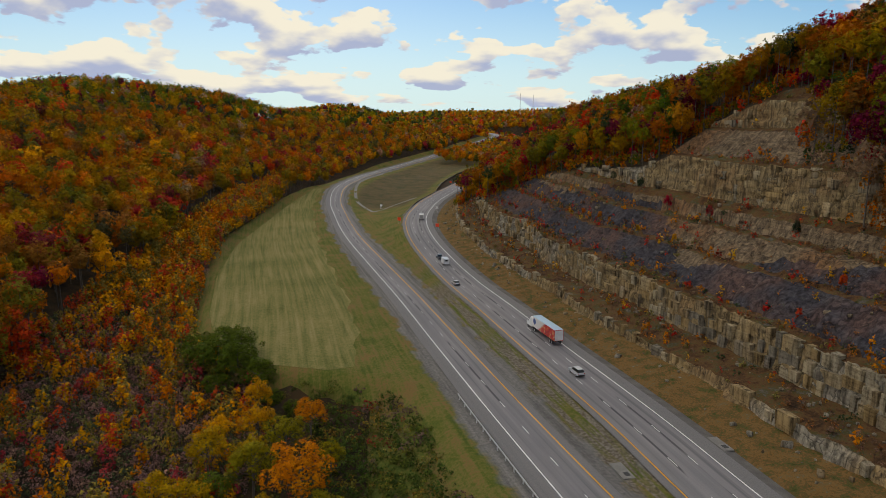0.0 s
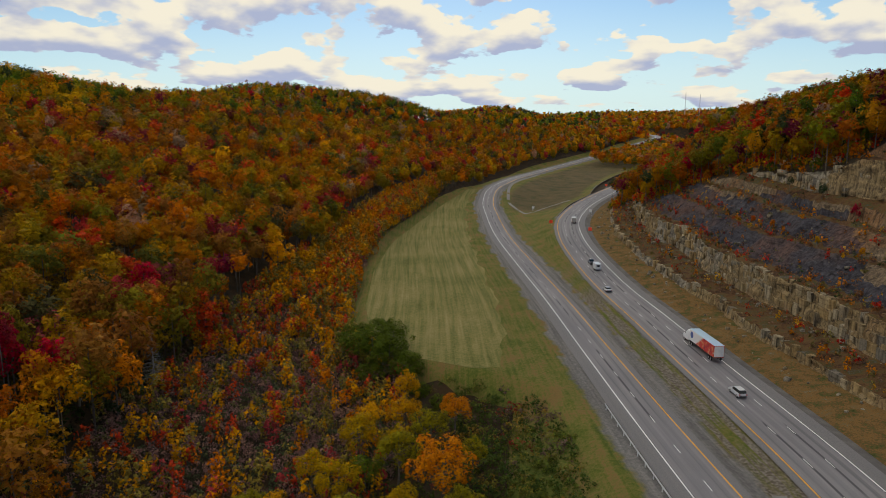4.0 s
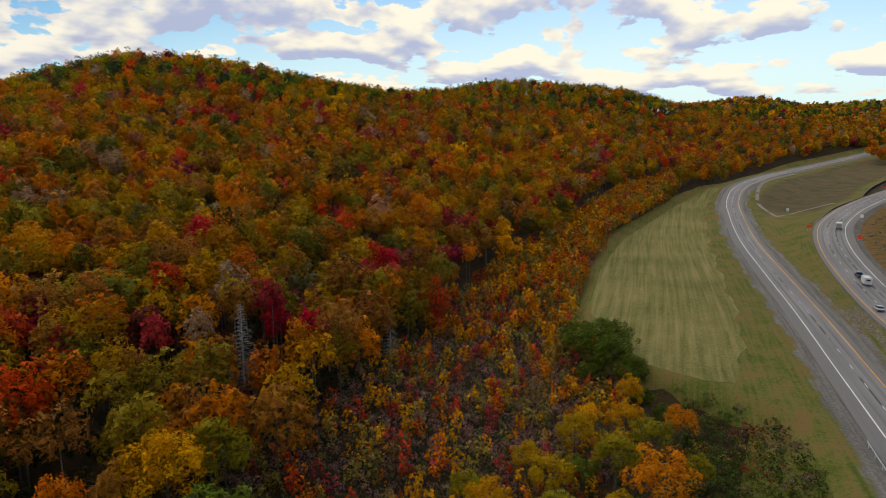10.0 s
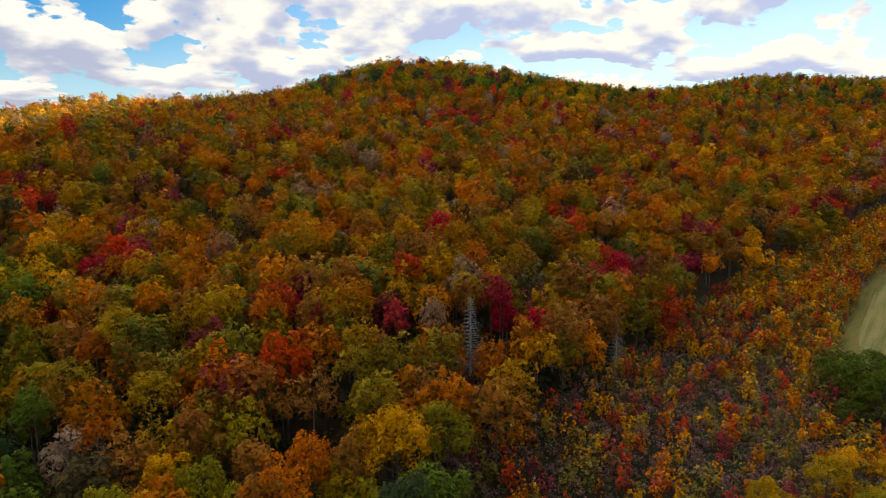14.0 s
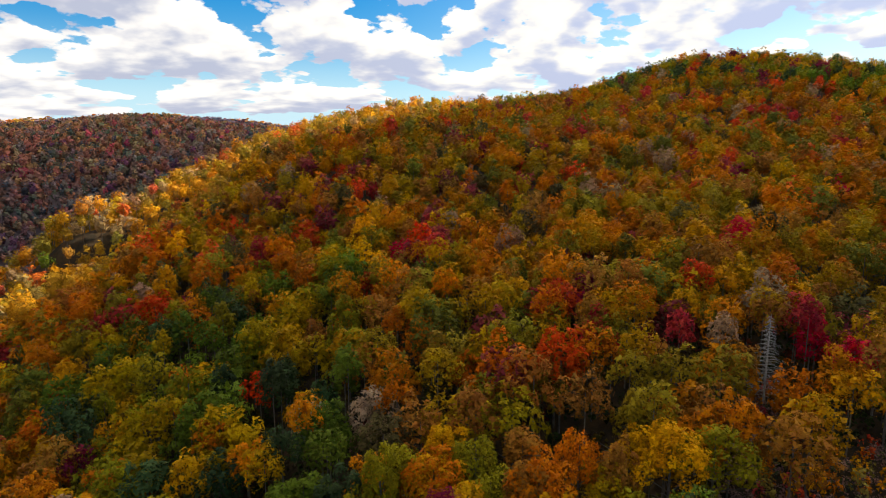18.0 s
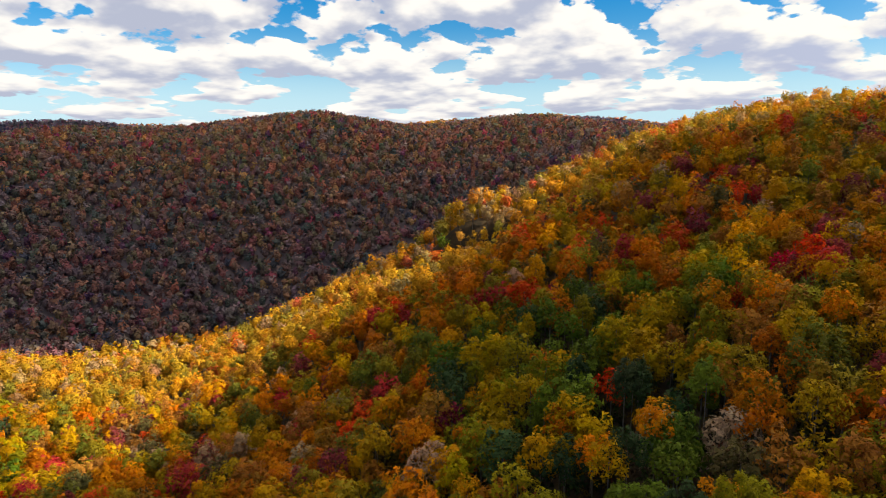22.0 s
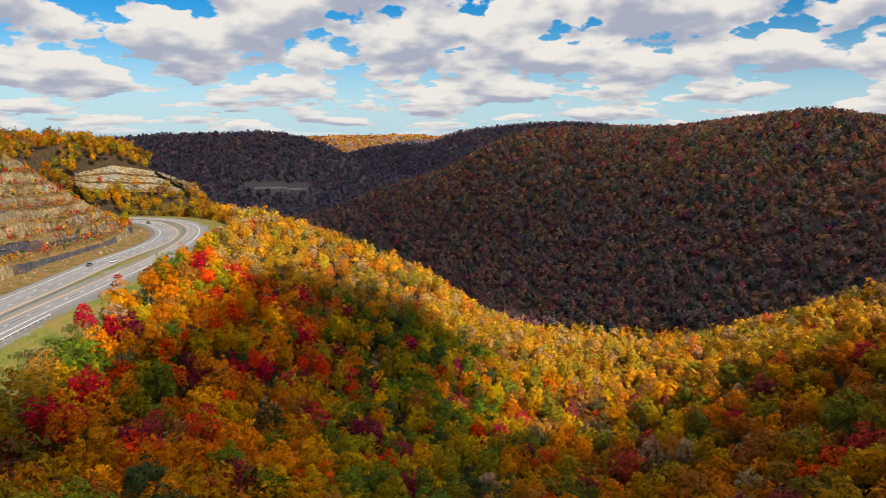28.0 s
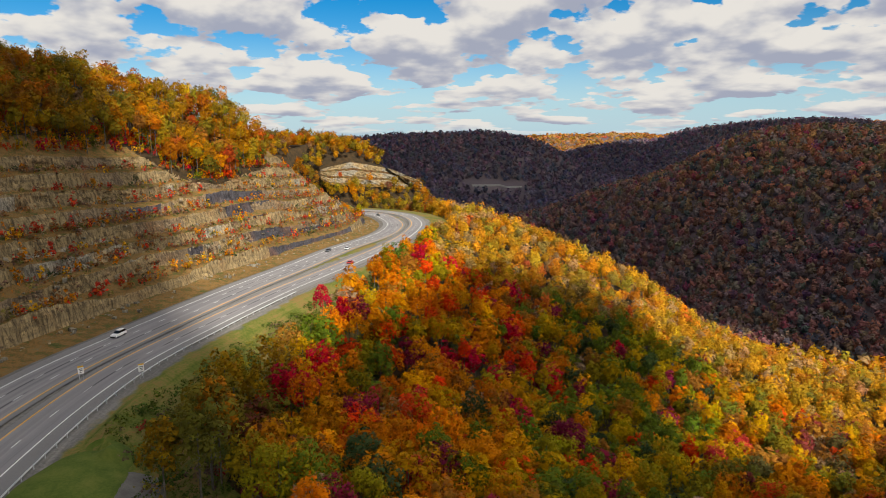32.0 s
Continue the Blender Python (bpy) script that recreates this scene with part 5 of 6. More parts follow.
# the cluster that stands between the hollow and the field, and the trees by the southern bank
CLUSTER = [(-23, 97, 2, 0.95, 0.72), (-33, 104, 5, 0.75, 0.62), (-40, 93, 0, 0.7, 0.6), (-30, 116, 5, 0.7, 0.55), (-27, 124, 2, 0.62, 0.5), (-37, 122, 1, 0.7, 0.55), (-43, 110, 0, 0.75, 0.6),
           (-45, 80, 1, 0.75, 0.65), (-34, 82, 5, 0.8, 0.62), (-24, 82, 0, 0.75, 0.55), (-41, 136, 1, 0.6, 0.55), (-50, 66, 0, 0.8, 0.7), (-18, 90, 5, 0.55, 0.45), (-28, 90, 0, 0.6, 0.5), (-38, 100, 6, 0.55, 0.45), (-47, 98, 0, 0.6, 0.5), (-20, 108, 5, 0.5, 0.4), (-44, 120, 9, 0.5, 0.5), (-35, 112, 0, 0.55, 0.45), (-52, 84, 5, 0.6, 0.5), (-31, 75, 0, 0.6, 0.55), (-44, 72, 3, 0.6, 0.5), (-20, 76, 6, 0.5, 0.4), (-37, 66, 2, 0.8, 0.7), (-27, 68, 5, 0.8, 0.6)]
for x, y, tint, size, hgt in CLUSTER:
    z = float(land(np.array([x]), np.array([y]))[0][0])
    broadleaf(x, y, z, tint, int(tr.integers(0, 6)), int(tr.integers(0, 4)), size * 1.15, hgt * 1.1, tr.uniform(0, 6.28), 1.05, "beside the hollow")
for x, y, size, hgt in ((-56, 156, 1.1, 0.9), (-62, 160, 1.0, 0.85), (-50, 152, 1.0, 0.85), (-45, 149, 0.95, 0.75), (-54, 148, 0.8, 0.6), (-66, 168, 1.0, 0.75), (-58, 166, 0.9, 0.7), (-52, 160, 0.9, 0.72), (-40, 143, 0.6, 0.4), (-34, 139, 0.5, 0.34)):
    z = float(land(np.array([x]), np.array([y]))[0][0])
    broadleaf(x, y, z - 1.5 - TREE_H * hgt * 0.22, 6, int(tr.integers(0, 6)), 1, size * 1.1, hgt, tr.uniform(0, 6.28), 0.8, "by the hay field")
SOUTH_BANK = [(15, -112, 2, 0.9, 0.7), (18, -126, 7, 0.7, 0.6), (6, -104, 9, 0.75, 0.62), (9, -119, 1, 0.8, 0.7), (1, -112, 0, 0.8, 0.72), (14, -138, 2, 0.65, 0.55), (7, -134, 7, 0.7, 0.6), (16, -102, 12, 0.4, 0.35), (0, -126, 3, 0.8, 0.7), (20, -150, 7, 0.45, 0.4), (10, -98, 9, 0.5, 0.42)]
for x, y, tint, size, hgt in SOUTH_BANK:
    z = float(land(np.array([x]), np.array([y]))[0][0])
    broadleaf(x, y, z, tint, int(tr.integers(0, 6)), int(tr.integers(0, 4)), size, hgt, tr.uniform(0, 6.28), 1.15, "below the road")


def dead_spruce(x, y, z, height, seed):
    """A bleached, needleless spruce: a straight pole with tiers of drooping branches."""
    r = np.random.default_rng(seed)
    e = new("dead_spruce")
    e.location = (x, y, z)
    ob = mesh_np("trunk", *tube_arrays([(0, 0, -0.5), (0.05, 0, height * 0.5), (0, 0.05, height)], (0.24, 0.14, 0.03), 7), M_SNAG, smooth=True)
    ob.parent = e
    br = []
    for k in range(int(height * 7)):
        h = height * (0.12 + 0.86 * k / (height * 7))
        ln = (height - h) * 0.24 + 0.5
        ln *= r.uniform(0.6, 1.15)
        an = k * 2.4
        c, s = math.cos(an), math.sin(an)
        br.append(tube_arrays([(0, 0, h), (c * ln * 0.5, s * ln * 0.5, h + 0.1), (c * ln, s * ln, h - ln * 0.18)], (0.055, 0.04, 0.012), 4))
        for q in (0.45, 0.7, 0.9):
            for sd in (-1, 1):
                bx_, by_ = c * ln * q, s * ln * q
                tw = ln * 0.28
                br.append(tube_arrays([(bx_, by_, h), (bx_ + (c * 0.6 - s * sd) * tw, by_ + (s * 0.6 + c * sd) * tw, h - tw * 0.5)], (0.022, 0.008), 3))
    ob = mesh_np("bare_crown", *join_arrays(br), M_SNAG)
    ob.parent = e
    return tagged(e, "dead silver-grey spruce without needles at the wood's edge", "tree", group="dead trees")


for b_, d_, h_, sd in ((51.7, 130, 18, 1), (38.6, 150, 14, 2), (44.2, 140, 12, 3), (83.0, 88, 12, 4), (80.0, 92, 11, 5)):
    x, y = -d_ * math.sin(radians(b_)), d_ * math.cos(radians(b_))
    dead_spruce(x, y, float(land(np.array([x]), np.array([y]))[0][0]), h_, sd)


# ---------------------------------------------------------------- brush: hollow, banks, benches
def brush(name, x, y, z, rad, tall, col, n_leaf, size, seed, label, lift=0.5, mat=None):
    r = np.random.default_rng(seed)
    temps = [leaves(n_leaf, size, 7000 + seed * 10 + k, lobes=6, narrow=0.85) for k in range(8)]
    zs = tall / (0.95 + lift)
    v, nrm, t = plant(temps, r.integers(0, 8, len(x)), r.uniform(0, 6.28, len(x)), x, y, z + lift * zs, rad, zs, np.sqrt(rad * zs), col)
    return tagged(face_ways(mesh_np(name, v, np.arange(len(v)).reshape(-1, 3), mat or M_LEAF_W, tint=t), nrm), label, "shrubs", kind="stuff")


BRUSH = np.array([(0.60, 0.29, 0.018), (0.60, 0.19, 0.016), (0.50, 0.075, 0.030), (0.22, 0.125, 0.110), (0.29, 0.165, 0.125), (0.088, 0.108, 0.049), (0.390, 0.058, 0.058), (0.254, 0.195, 0.039), (0.176, 0.166, 0.058)])
bx_, by_, bz_, bd_, ba_, bs_, bf_ = spread_trees(40, 560, 1.95, 61, brush=True)
hs = np.abs(hollow_side(bx_, by_))
ok = (hs < 1.12) & (by_ > 12) & (by_ < 520) | (np.abs(ba_ - 51.7) < 3.5) & (bd_ > 70) & (bd_ < 136)
bx_, by_, bz_ = bx_[ok], by_[ok], bz_[ok]
r = np.random.default_rng(62)
u = r.random(len(bx_))
far_up = np.clip((by_ - 120) / 120, 0, 1)
w9 = np.array([6, 4, 4, 31, 22, 18, 3, 9, 11], float)
w9b = np.array([15, 11, 4, 16, 12, 10, 2, 22, 10], float)
pick = np.array([np.searchsorted(np.cumsum((w9 * (1 - f) + w9b * f) / (w9 * (1 - f) + w9b * f).sum()), q) for f, q in zip(far_up, u)]).clip(0, 8)
sap = np.isin(pick, (0, 1, 2, 6, 7))
tall = np.where(sap, r.uniform(3.0, 7.5, len(bx_)), r.uniform(1.4, 3.2, len(bx_))) * (1 + 0.35 * far_up)
rad = np.where(sap, tall * 0.33, r.uniform(1.5, 2.5, len(bx_)))
brush("hollow_brush", bx_, by_, bz_, rad, tall, BRUSH[pick] * r.uniform(0.7, 1.15, (len(bx_), 1)), 84, 0.112, 63, "brushy hollow of yellow and red saplings among bare greyish thickets")
# understorey added to the near wood, with canopy shade put into its dark colours
bx_, by_, bz_, bd_, ba_, bs_, bf_ = spread_trees(24, 205, 3.9, 81)
ok = (bf_ < 0) & (bs_ < -14) & (ba_ < 190)
bx_, by_, bz_ = bx_[ok], by_[ok], bz_[ok]
r = np.random.default_rng(82)
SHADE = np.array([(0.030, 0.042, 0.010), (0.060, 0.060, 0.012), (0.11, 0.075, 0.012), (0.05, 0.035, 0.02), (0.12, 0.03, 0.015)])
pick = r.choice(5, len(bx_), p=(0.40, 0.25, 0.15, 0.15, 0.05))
tall = r.uniform(1.5, 5.5, len(bx_))
brush("understorey", bx_, by_, bz_ - 0.2, tall * 0.55, tall, SHADE[pick] * r.uniform(0.7, 1.2, (len(bx_), 1)), 60, 0.16, 83, "green and brown understorey shrubs beneath the canopy, darkened as shade")
# banks beside the near carriageway
bx_, by_, bz_, bd_, ba_, bs_, bf_ = spread_trees(20, 420, 2.3, 64, brush=True)
ok = (bs_ < 0) & (-bs_ < 34) & (by_ > -200) & (by_ < 152) & (np.abs(hollow_side(bx_, by_)) > 0.9)
ok |= (by_ < -40) & (by_ > -400) & (bs_ < -8) & (bs_ > -26)
bx_, by_, bz_ = bx_[ok], by_[ok], bz_[ok]
r = np.random.default_rng(65)
BANK = np.array([(0.055, 0.085, 0.016), (0.090, 0.110, 0.018), (0.160, 0.140, 0.025), (0.213, 0.138, 0.025), (0.250, 0.044, 0.031), (0.125, 0.081, 0.062)])
pick = r.choice(6, len(bx_), p=(0.36, 0.28, 0.18, 0.06, 0.03, 0.09))
tall = r.uniform(0.7, 2.4, len(bx_))**1.15
brush("bank_shrubs", bx_, by_, bz_ - 0.2, tall * 1.1, tall, BANK[pick] * r.uniform(0.8, 1.2, (len(bx_), 1)), 80, 0.125, 66, "dark green and brown shrubs on the road bank")
# a green thicket between the tree cluster and the guardrail
bx_, by_, bz_, bd_, ba_, bs_, bf_ = spread_trees(30, 160, 1.75, 71, brush=True)
ok = (bs_ < -7) & (bs_ > -50) & (by_ > 40) & (by_ < 158) & (np.abs(hollow_side(bx_, by_)) > 0.95)
bx_, by_, bz_ = bx_[ok], by_[ok], bz_[ok]
r = np.random.default_rng(72)
pick = r.choice(6, len(bx_), p=(0.5, 0.27, 0.13, 0.04, 0.02, 0.04))
tall = r.uniform(0.6, 1.9, len(bx_))
brush("bank_thicket", bx_, by_, bz_ - 0.2, tall * 0.8, tall, BANK[pick] * r.uniform(0.7, 1.2, (len(bx_), 1)), 110, 0.12, 73, "dark green leafy thicket between the trees and the road", mat=M_LACE_W)
# undergrowth where the woods meet the top of the cut
bx_, by_, bz_, bd_, ba_, bs_, bf_ = spread_trees(60, 520, 3.4, 74, brush=True)
ok = (bf_ > 6) & (bf_ < 125)
bx_, by_, bz_, bf_ = bx_[ok], by_[ok], bz_[ok], bf_[ok]
i_f = nearest(FW, FN, bx_, by_)[2]
gap_ = FW[i_f, 2] + cut_height(bf_) - bz_
ok = gap_ < 16
bx_, by_, bz_ = bx_[ok], by_[ok], bz_[ok]
r = np.random.default_rng(75)
pick = r.choice(len(AUTUMN), len(bx_), p=REDS / REDS.sum())
tall = r.uniform(2.5, 7.5, len(bx_))
brush("wood_edge_undergrowth", bx_, by_, bz_ - 0.3, tall * 0.42, tall, AUTUMN[pick] * r.uniform(0.6, 1.0, (len(bx_), 1)), 90, 0.13, 76, "red and brown saplings at the edge of the woods")
# ledges of the cut
lr_ = np.random.default_rng(67)
n = 12000
row = lr_.integers(0, len(CS), n)
lane_ = lr_.choice(7, n, p=(0.16, 0.2, 0.17, 0.15, 0.14, 0.1, 0.08))
lo = np.array([18, 30.5, 43, 52, 65.5, 83, 35])[lane_]
hi = np.array([28.5, 37, 49, 62, 71, 92, 54])[lane_]
of = lr_.uniform(lo, hi)
lx, ly = CS[row, 0] + CN[row, 0] * of, CS[row, 1] + CN[row, 1] * of
lz, _, lsf, _, _, _, _ = land(lx, ly)
ok = (lz < natural(lx, ly) - 0.5)
lx, ly, lz, row = lx[ok], ly[ok], lz[ok], row[ok]
LEDGE = np.array([(0.432, 0.156, 0.018), (0.360, 0.042, 0.024), (0.456, 0.252, 0.024), (0.168, 0.102, 0.072), (0.216, 0.096, 0.036), (0.042, 0.060, 0.024), (0.156, 0.132, 0.036)])
pick = lr_.choice(7, len(lx), p=(0.12, 0.12, 0.06, 0.22, 0.24, 0.08, 0.16))
tall = lr_.uniform(0.4, 1.7, len(lx)) * np.where((pick < 3) & (lr_.random(len(lx)) < 0.4), 1.9, 1.0)
tall = tall * np.where(ly < -150, 1.7, 1.15)
brush("ledge_brush", lx, ly, lz - 0.15, tall * np.where(pick < 3, 0.4, 0.75), tall, LEDGE[pick] * lr_.uniform(0.8, 1.2, (len(lx), 1)), 26, 0.23, 68, "red, orange and brown brush growing on the ledges of the cut")


def sapling(bearing_, sight, off, tall_, tint, label):
    """A young tree on a ledge, on a bearing from the drone."""
    bx, by = -math.sin(radians(bearing_)), math.cos(radians(bearing_))
    best = min(range(20, 420), key=lambda q: abs(float(nearest(FW, FN, np.array([bx * q]), np.array([by * q]))[0][0]) - off))
    x, y = bx * best, by * best
    z = float(land(np.array([x]), np.array([y]))[0][0])
    e = new("sapling")
    k = tall_ / TREE_H
    e.matrix_world = Matrix.LocRotScale((x, y, z - 0.1), Euler((0, 0, bearing_)), (k * 1.15, k * 1.15, k))
    part("trunk", TRUNK_MESH[0], e)
    c = part("crown", CROWN_MESH[6 + int(tall_) % 3], e)
    c.color = (*tint, 1)
    tagged(e, label, "tree", group="saplings on the ledges")


for b_, off, h_, tint, word in ((-19.3, 56, 6.5, (0.26, 0.012, 0.03), "crimson"), (-22.6, 56, 5.5, (0.30, 0.03, 0.03), "scarlet"), (-13.8, 45, 4.5, (0.42, 0.14, 0.014), "orange"), (-12.4, 45, 4, (0.38, 0.09, 0.014), "orange"), (-17.0, 44, 4, (0.45, 0.24, 0.015), "yellow"),
                               (-20.0, 44, 4.2, (0.42, 0.2, 0.015), "yellow"), (-17.0, 59, 6, (0.03, 0.05, 0.02), "dark green"), (-14.8, 60, 5, (0.035, 0.05, 0.02), "dark green"), (-29.0, 57, 5, (0.03, 0.045, 0.02), "dark green"), (-32.5, 46, 4.5, (0.40, 0.06, 0.015), "red-orange")):
    sapling(b_, 0, off, h_, tint, f"young {word} tree growing on a ledge of the rock cut")
for b_, off, h_, tint, word in ((190.5, 66, 5, (0.04, 0.055, 0.02), "dark green"), (196.5, 58, 5, (0.04, 0.05, 0.02), "dark green"), (199.5, 58, 4.5, (0.40, 0.16, 0.015), "orange"), (188.0, 44, 4, (0.28, 0.03, 0.03), "crimson"), (194.5, 45, 4, (0.22, 0.03, 0.03), "dark red")):
    sapling(b_, 0, off, h_, tint, f"young {word} tree growing on a ledge of the rock cut")

# fallen rock on the ledges and in the ditch
rr = np.random.default_rng(70)
n = 1600
row = rr.integers(0, len(CS), n)
of = np.select([rr.random(n) < 0.3, rr.random(n) < 0.5], [rr.uniform(9, 16, n), rr.uniform(24, 28, n)], rr.uniform(30, 62, n))
lx, ly = CS[row, 0] + CN[row, 0] * of, CS[row, 1] + CN[row, 1] * of
lz = land(lx, ly)[0]
ok = lz < natural(lx, ly) - 0.5
lx, ly, lz = lx[ok], ly[ok], lz[ok]
box_v = np.array([(-1, -1, -1), (1, -1, -1), (1, 1, -1), (-1, 1, -1), (-1, -1, 1), (1, -1, 1), (1, 1, 1), (-1, 1, 1)], float) * 0.5
box_f = np.array([(0, 3, 2, 1), (4, 5, 6, 7), (0, 1, 5, 4), (1, 2, 6, 5), (2, 3, 7, 6), (3, 0, 4, 7)])
sz = rr.gamma(2.0, 0.22, (len(lx), 1, 1)) * rr.uniform(0.6, 1.5, (len(lx), 1, 3)) + 0.15
bv = box_v[None] * sz * (1 + rr.normal(size=(len(lx), 8, 3)) * 0.16)
an = rr.uniform(0, 6.28, len(lx))[:, None]
bv = np.stack([bv[..., 0] * np.cos(an) - bv[..., 1] * np.sin(an) + lx[:, None], bv[..., 0] * np.sin(an) + bv[..., 1] * np.cos(an) + ly[:, None], bv[..., 2] + lz[:, None] + 0.1], -1)
tagged(mesh_np("fallen_rocks", bv.reshape(-1, 3), (np.arange(len(lx))[:, None, None] * 8 + box_f[None]).reshape(-1, 4), M_SAND), "broken sandstone blocks fallen on the ledges and in the ditch", "rocks", kind="stuff")

# ---------------------------------------------------------------- road furniture and vehicles
def bm_object(name, bm, mat, parent=None, label=""):
    me = bpy.data.meshes.new(name)
    bm.to_mesh(me)
    bm.free()
    for q in (mat if isinstance(mat, (list, tuple)) else [mat]):
        me.materials.append(q)
    ob = new(name, me)
    if parent is not None:
        ob.parent = parent
    if label:
        ob["label"] = label
    return ob


def box(bm, cx, cy, cz, sx, sy, sz, bevel=0.0):
    made = bmesh.ops.create_cube(bm, size=1.0, matrix=Matrix.Translation((cx, cy, cz)) @ Matrix.Diagonal((sx, sy, sz, 1)))
    if bevel:
        edges = {e for v in made["verts"] for e in v.link_edges}
        bmesh.ops.bevel(bm, geom=list(edges), offset=bevel, segments=2, affect="EDGES")
    return bm


def boxed(cx, cy, cz, sx, sy, sz, bevel=0.0):
    return box(bmesh.new(), cx, cy, cz, sx, sy, sz, bevel)


def drum(cx, cy, cz, radius, width, n=18):
    """A short cylinder lying across the vehicle, with a rounded rim."""
    bm = bmesh.new()
    m = Matrix.Translation((cx, cy, cz)) @ Matrix.Rotation(math.pi / 2, 4, "Y")
    made = bmesh.ops.create_cone(bm, cap_ends=True, segments=n, radius1=radius, radius2=radius, depth=width, matrix=m)
    rim = [e for e in bm.edges if len(e.link_faces) == 2 and any(len(f.verts) > 4 for f in e.link_faces)]
    bmesh.ops.bevel(bm, geom=rim, offset=radius * 0.12, segments=2, affect="EDGES")
    return bm


def side_shape(outline, half, inset=0.0):
    """A body from its side outline (y forward, z up), drawn in a little towards the top."""
    bm = bmesh.new()
    top = max(z for _, z in outline)
    low = min(z for _, z in outline)
    sides = []
    for sgn in (-1, 1):
        sides.append([bm.verts.new((sgn * (half - inset * (z - low) / max(top - low, 1e-6)), y, z)) for y, z in outline])
    n = len(outline)
    bm.faces.new(sides[0])
    bm.faces.new(sides[1][::-1])
    for i in range(n):
        bm.faces.new((sides[0][(i + 1) % n], sides[0][i], sides[1][i], sides[1][(i + 1) % n]))
    bmesh.ops.recalc_face_normals(bm, faces=bm.faces)
    bmesh.ops.bevel(bm, geom=list(bm.edges), offset=0.06, segments=2, affect="EDGES")
    return bm


def on_line(c, nrm, y, off):
    """Place and heading on a carriageway at a northing, off metres east of its edge line."""
    i = int(np.argmin(np.abs(c[:, 1] - y)))
    g = np.array([-nrm[i, 1], nrm[i, 0]])
    x, yy = c[i, 0] + nrm[i, 0] * off, c[i, 1] + nrm[i, 1] * off
    return Vector((x, yy, c[i, 2])), math.atan2(-g[0], g[1])


M_TYRE = plain("tyre_rubber", (0.02, 0.02, 0.02), 0.8)
M_RIM = plain("alloy", (0.5, 0.5, 0.52), 0.35, 0.9)
M_GLASS = plain("dark_vehicle_glass", (0.015, 0.018, 0.02), 0.08)
M_LAMP = plain("lamp_lens", (0.7, 0.7, 0.68), 0.2)
M_TAIL = plain("tail_lamp_lens", (0.35, 0.02, 0.02), 0.25)
M_STEEL = plain("galvanised_steel", (0.55, 0.56, 0.57), 0.45, 0.3, 0.2, 3.0)
M_TRIM = plain("black_plastic", (0.03, 0.03, 0.03), 0.6)
PAINT = {}


def paint(rgb):
    if rgb not in PAINT:
        PAINT[rgb] = plain("vehicle_paint", rgb, 0.28)
        PAINT[rgb].node_tree.nodes["Principled BSDF"].inputs["Coat Weight"].default_value = 0.6
    return PAINT[rgb]


def wheels(e, half, radius, places):
    for y in places:
        for sgn in (-1, 1):
            t = bm_object("wheel", drum(sgn * (half - 0.12), y, radius, radius, 0.24), M_TYRE, e)
            bm_object("rim", drum(sgn * (half - 0.01), y, radius, radius * 0.6, 0.04, 12), M_RIM, t)


def car(place, turn, rgb, kind, label):
    """A road car: kind 'suv', 'sedan' or 'pickup'."""
    e = new({"suv": "suv", "sedan": "sedan_car", "pickup": "pickup_truck"}[kind])
    h = 0.93
    if kind == "sedan":
        low = [(-2.3, 0.35), (-2.3, 0.85), (-1.5, 0.98), (1.0, 0.98), (2.1, 0.78), (2.3, 0.6), (2.25, 0.3)]
        cab = [(-1.75, 0.97), (-1.0, 1.42), (0.25, 1.42), (1.15, 0.97)]
    elif kind == "suv":
        low = [(-2.35, 0.42), (-2.38, 1.05), (-1.9, 1.15), (0.95, 1.12), (2.15, 0.98), (2.35, 0.75), (2.3, 0.38)]
        cab = [(-2.25, 1.13), (-1.95, 1.76), (0.2, 1.78), (1.05, 1.12)]
    else:
        low = [(-2.8, 0.5), (-2.8, 1.05), (0.9, 1.08), (2.5, 1.05), (2.75, 0.85), (2.7, 0.42)]
        cab = [(-0.75, 1.06), (-0.6, 1.82), (0.75, 1.82), (1.45, 1.06)]
    p = paint(rgb)
    bm_object("body", side_shape(low, h, 0.06), p, e)
    g = bm_object("cabin_windows", side_shape(cab, h - 0.1, 0.14), M_GLASS, e)
    ys = [y for y, _ in cab]
    topz = max(z for _, z in cab)
    flat = [y for y, z in cab if abs(z - topz) < 0.06]
    bm_object("roof", boxed(0, (flat[0] + flat[-1]) / 2, topz + 0.005, (h - 0.22) * 2, flat[-1] - flat[0] + 0.12, 0.07, 0.03), p, e)
    if kind == "pickup":
        bm_object("load_bed", boxed(0, -1.75, 1.02, 1.5, 1.85, 0.1, 0.02), M_TRIM, e)
    front, back = max(y for y, _ in low), min(y for y, _ in low)
    for sgn in (-1, 1):
        bm_object("headlight", boxed(sgn * 0.68, front - 0.10, low[-2][1] + 0.02, 0.34, 0.14, 0.16, 0.03), M_LAMP, e)
        bm_object("tail_light", boxed(sgn * 0.74, back + 0.02, low[1][1] - 0.12, 0.22, 0.10, 0.26, 0.03), M_TAIL, e)
        bm_object("mirror", boxed(sgn * 1.0, ys[-1] - 0.35, 1.05, 0.2, 0.12, 0.14, 0.03), p, e)
    bm_object("bumper", boxed(0, front - 0.02, 0.48, 1.7, 0.14, 0.24, 0.05), M_TRIM, e)
    bm_object("bumper", boxed(0, back + 0.02, 0.52, 1.7, 0.14, 0.24, 0.05), M_TRIM, e)
    wheels(e, h, 0.36, (front - 0.95, back + 0.95))
    e.matrix_world = Matrix.LocRotScale(place + Vector((0, 0, 0.015)), Euler((0, 0, turn)), None)
    return tagged(e, label, "car", group="vehicles on the road")


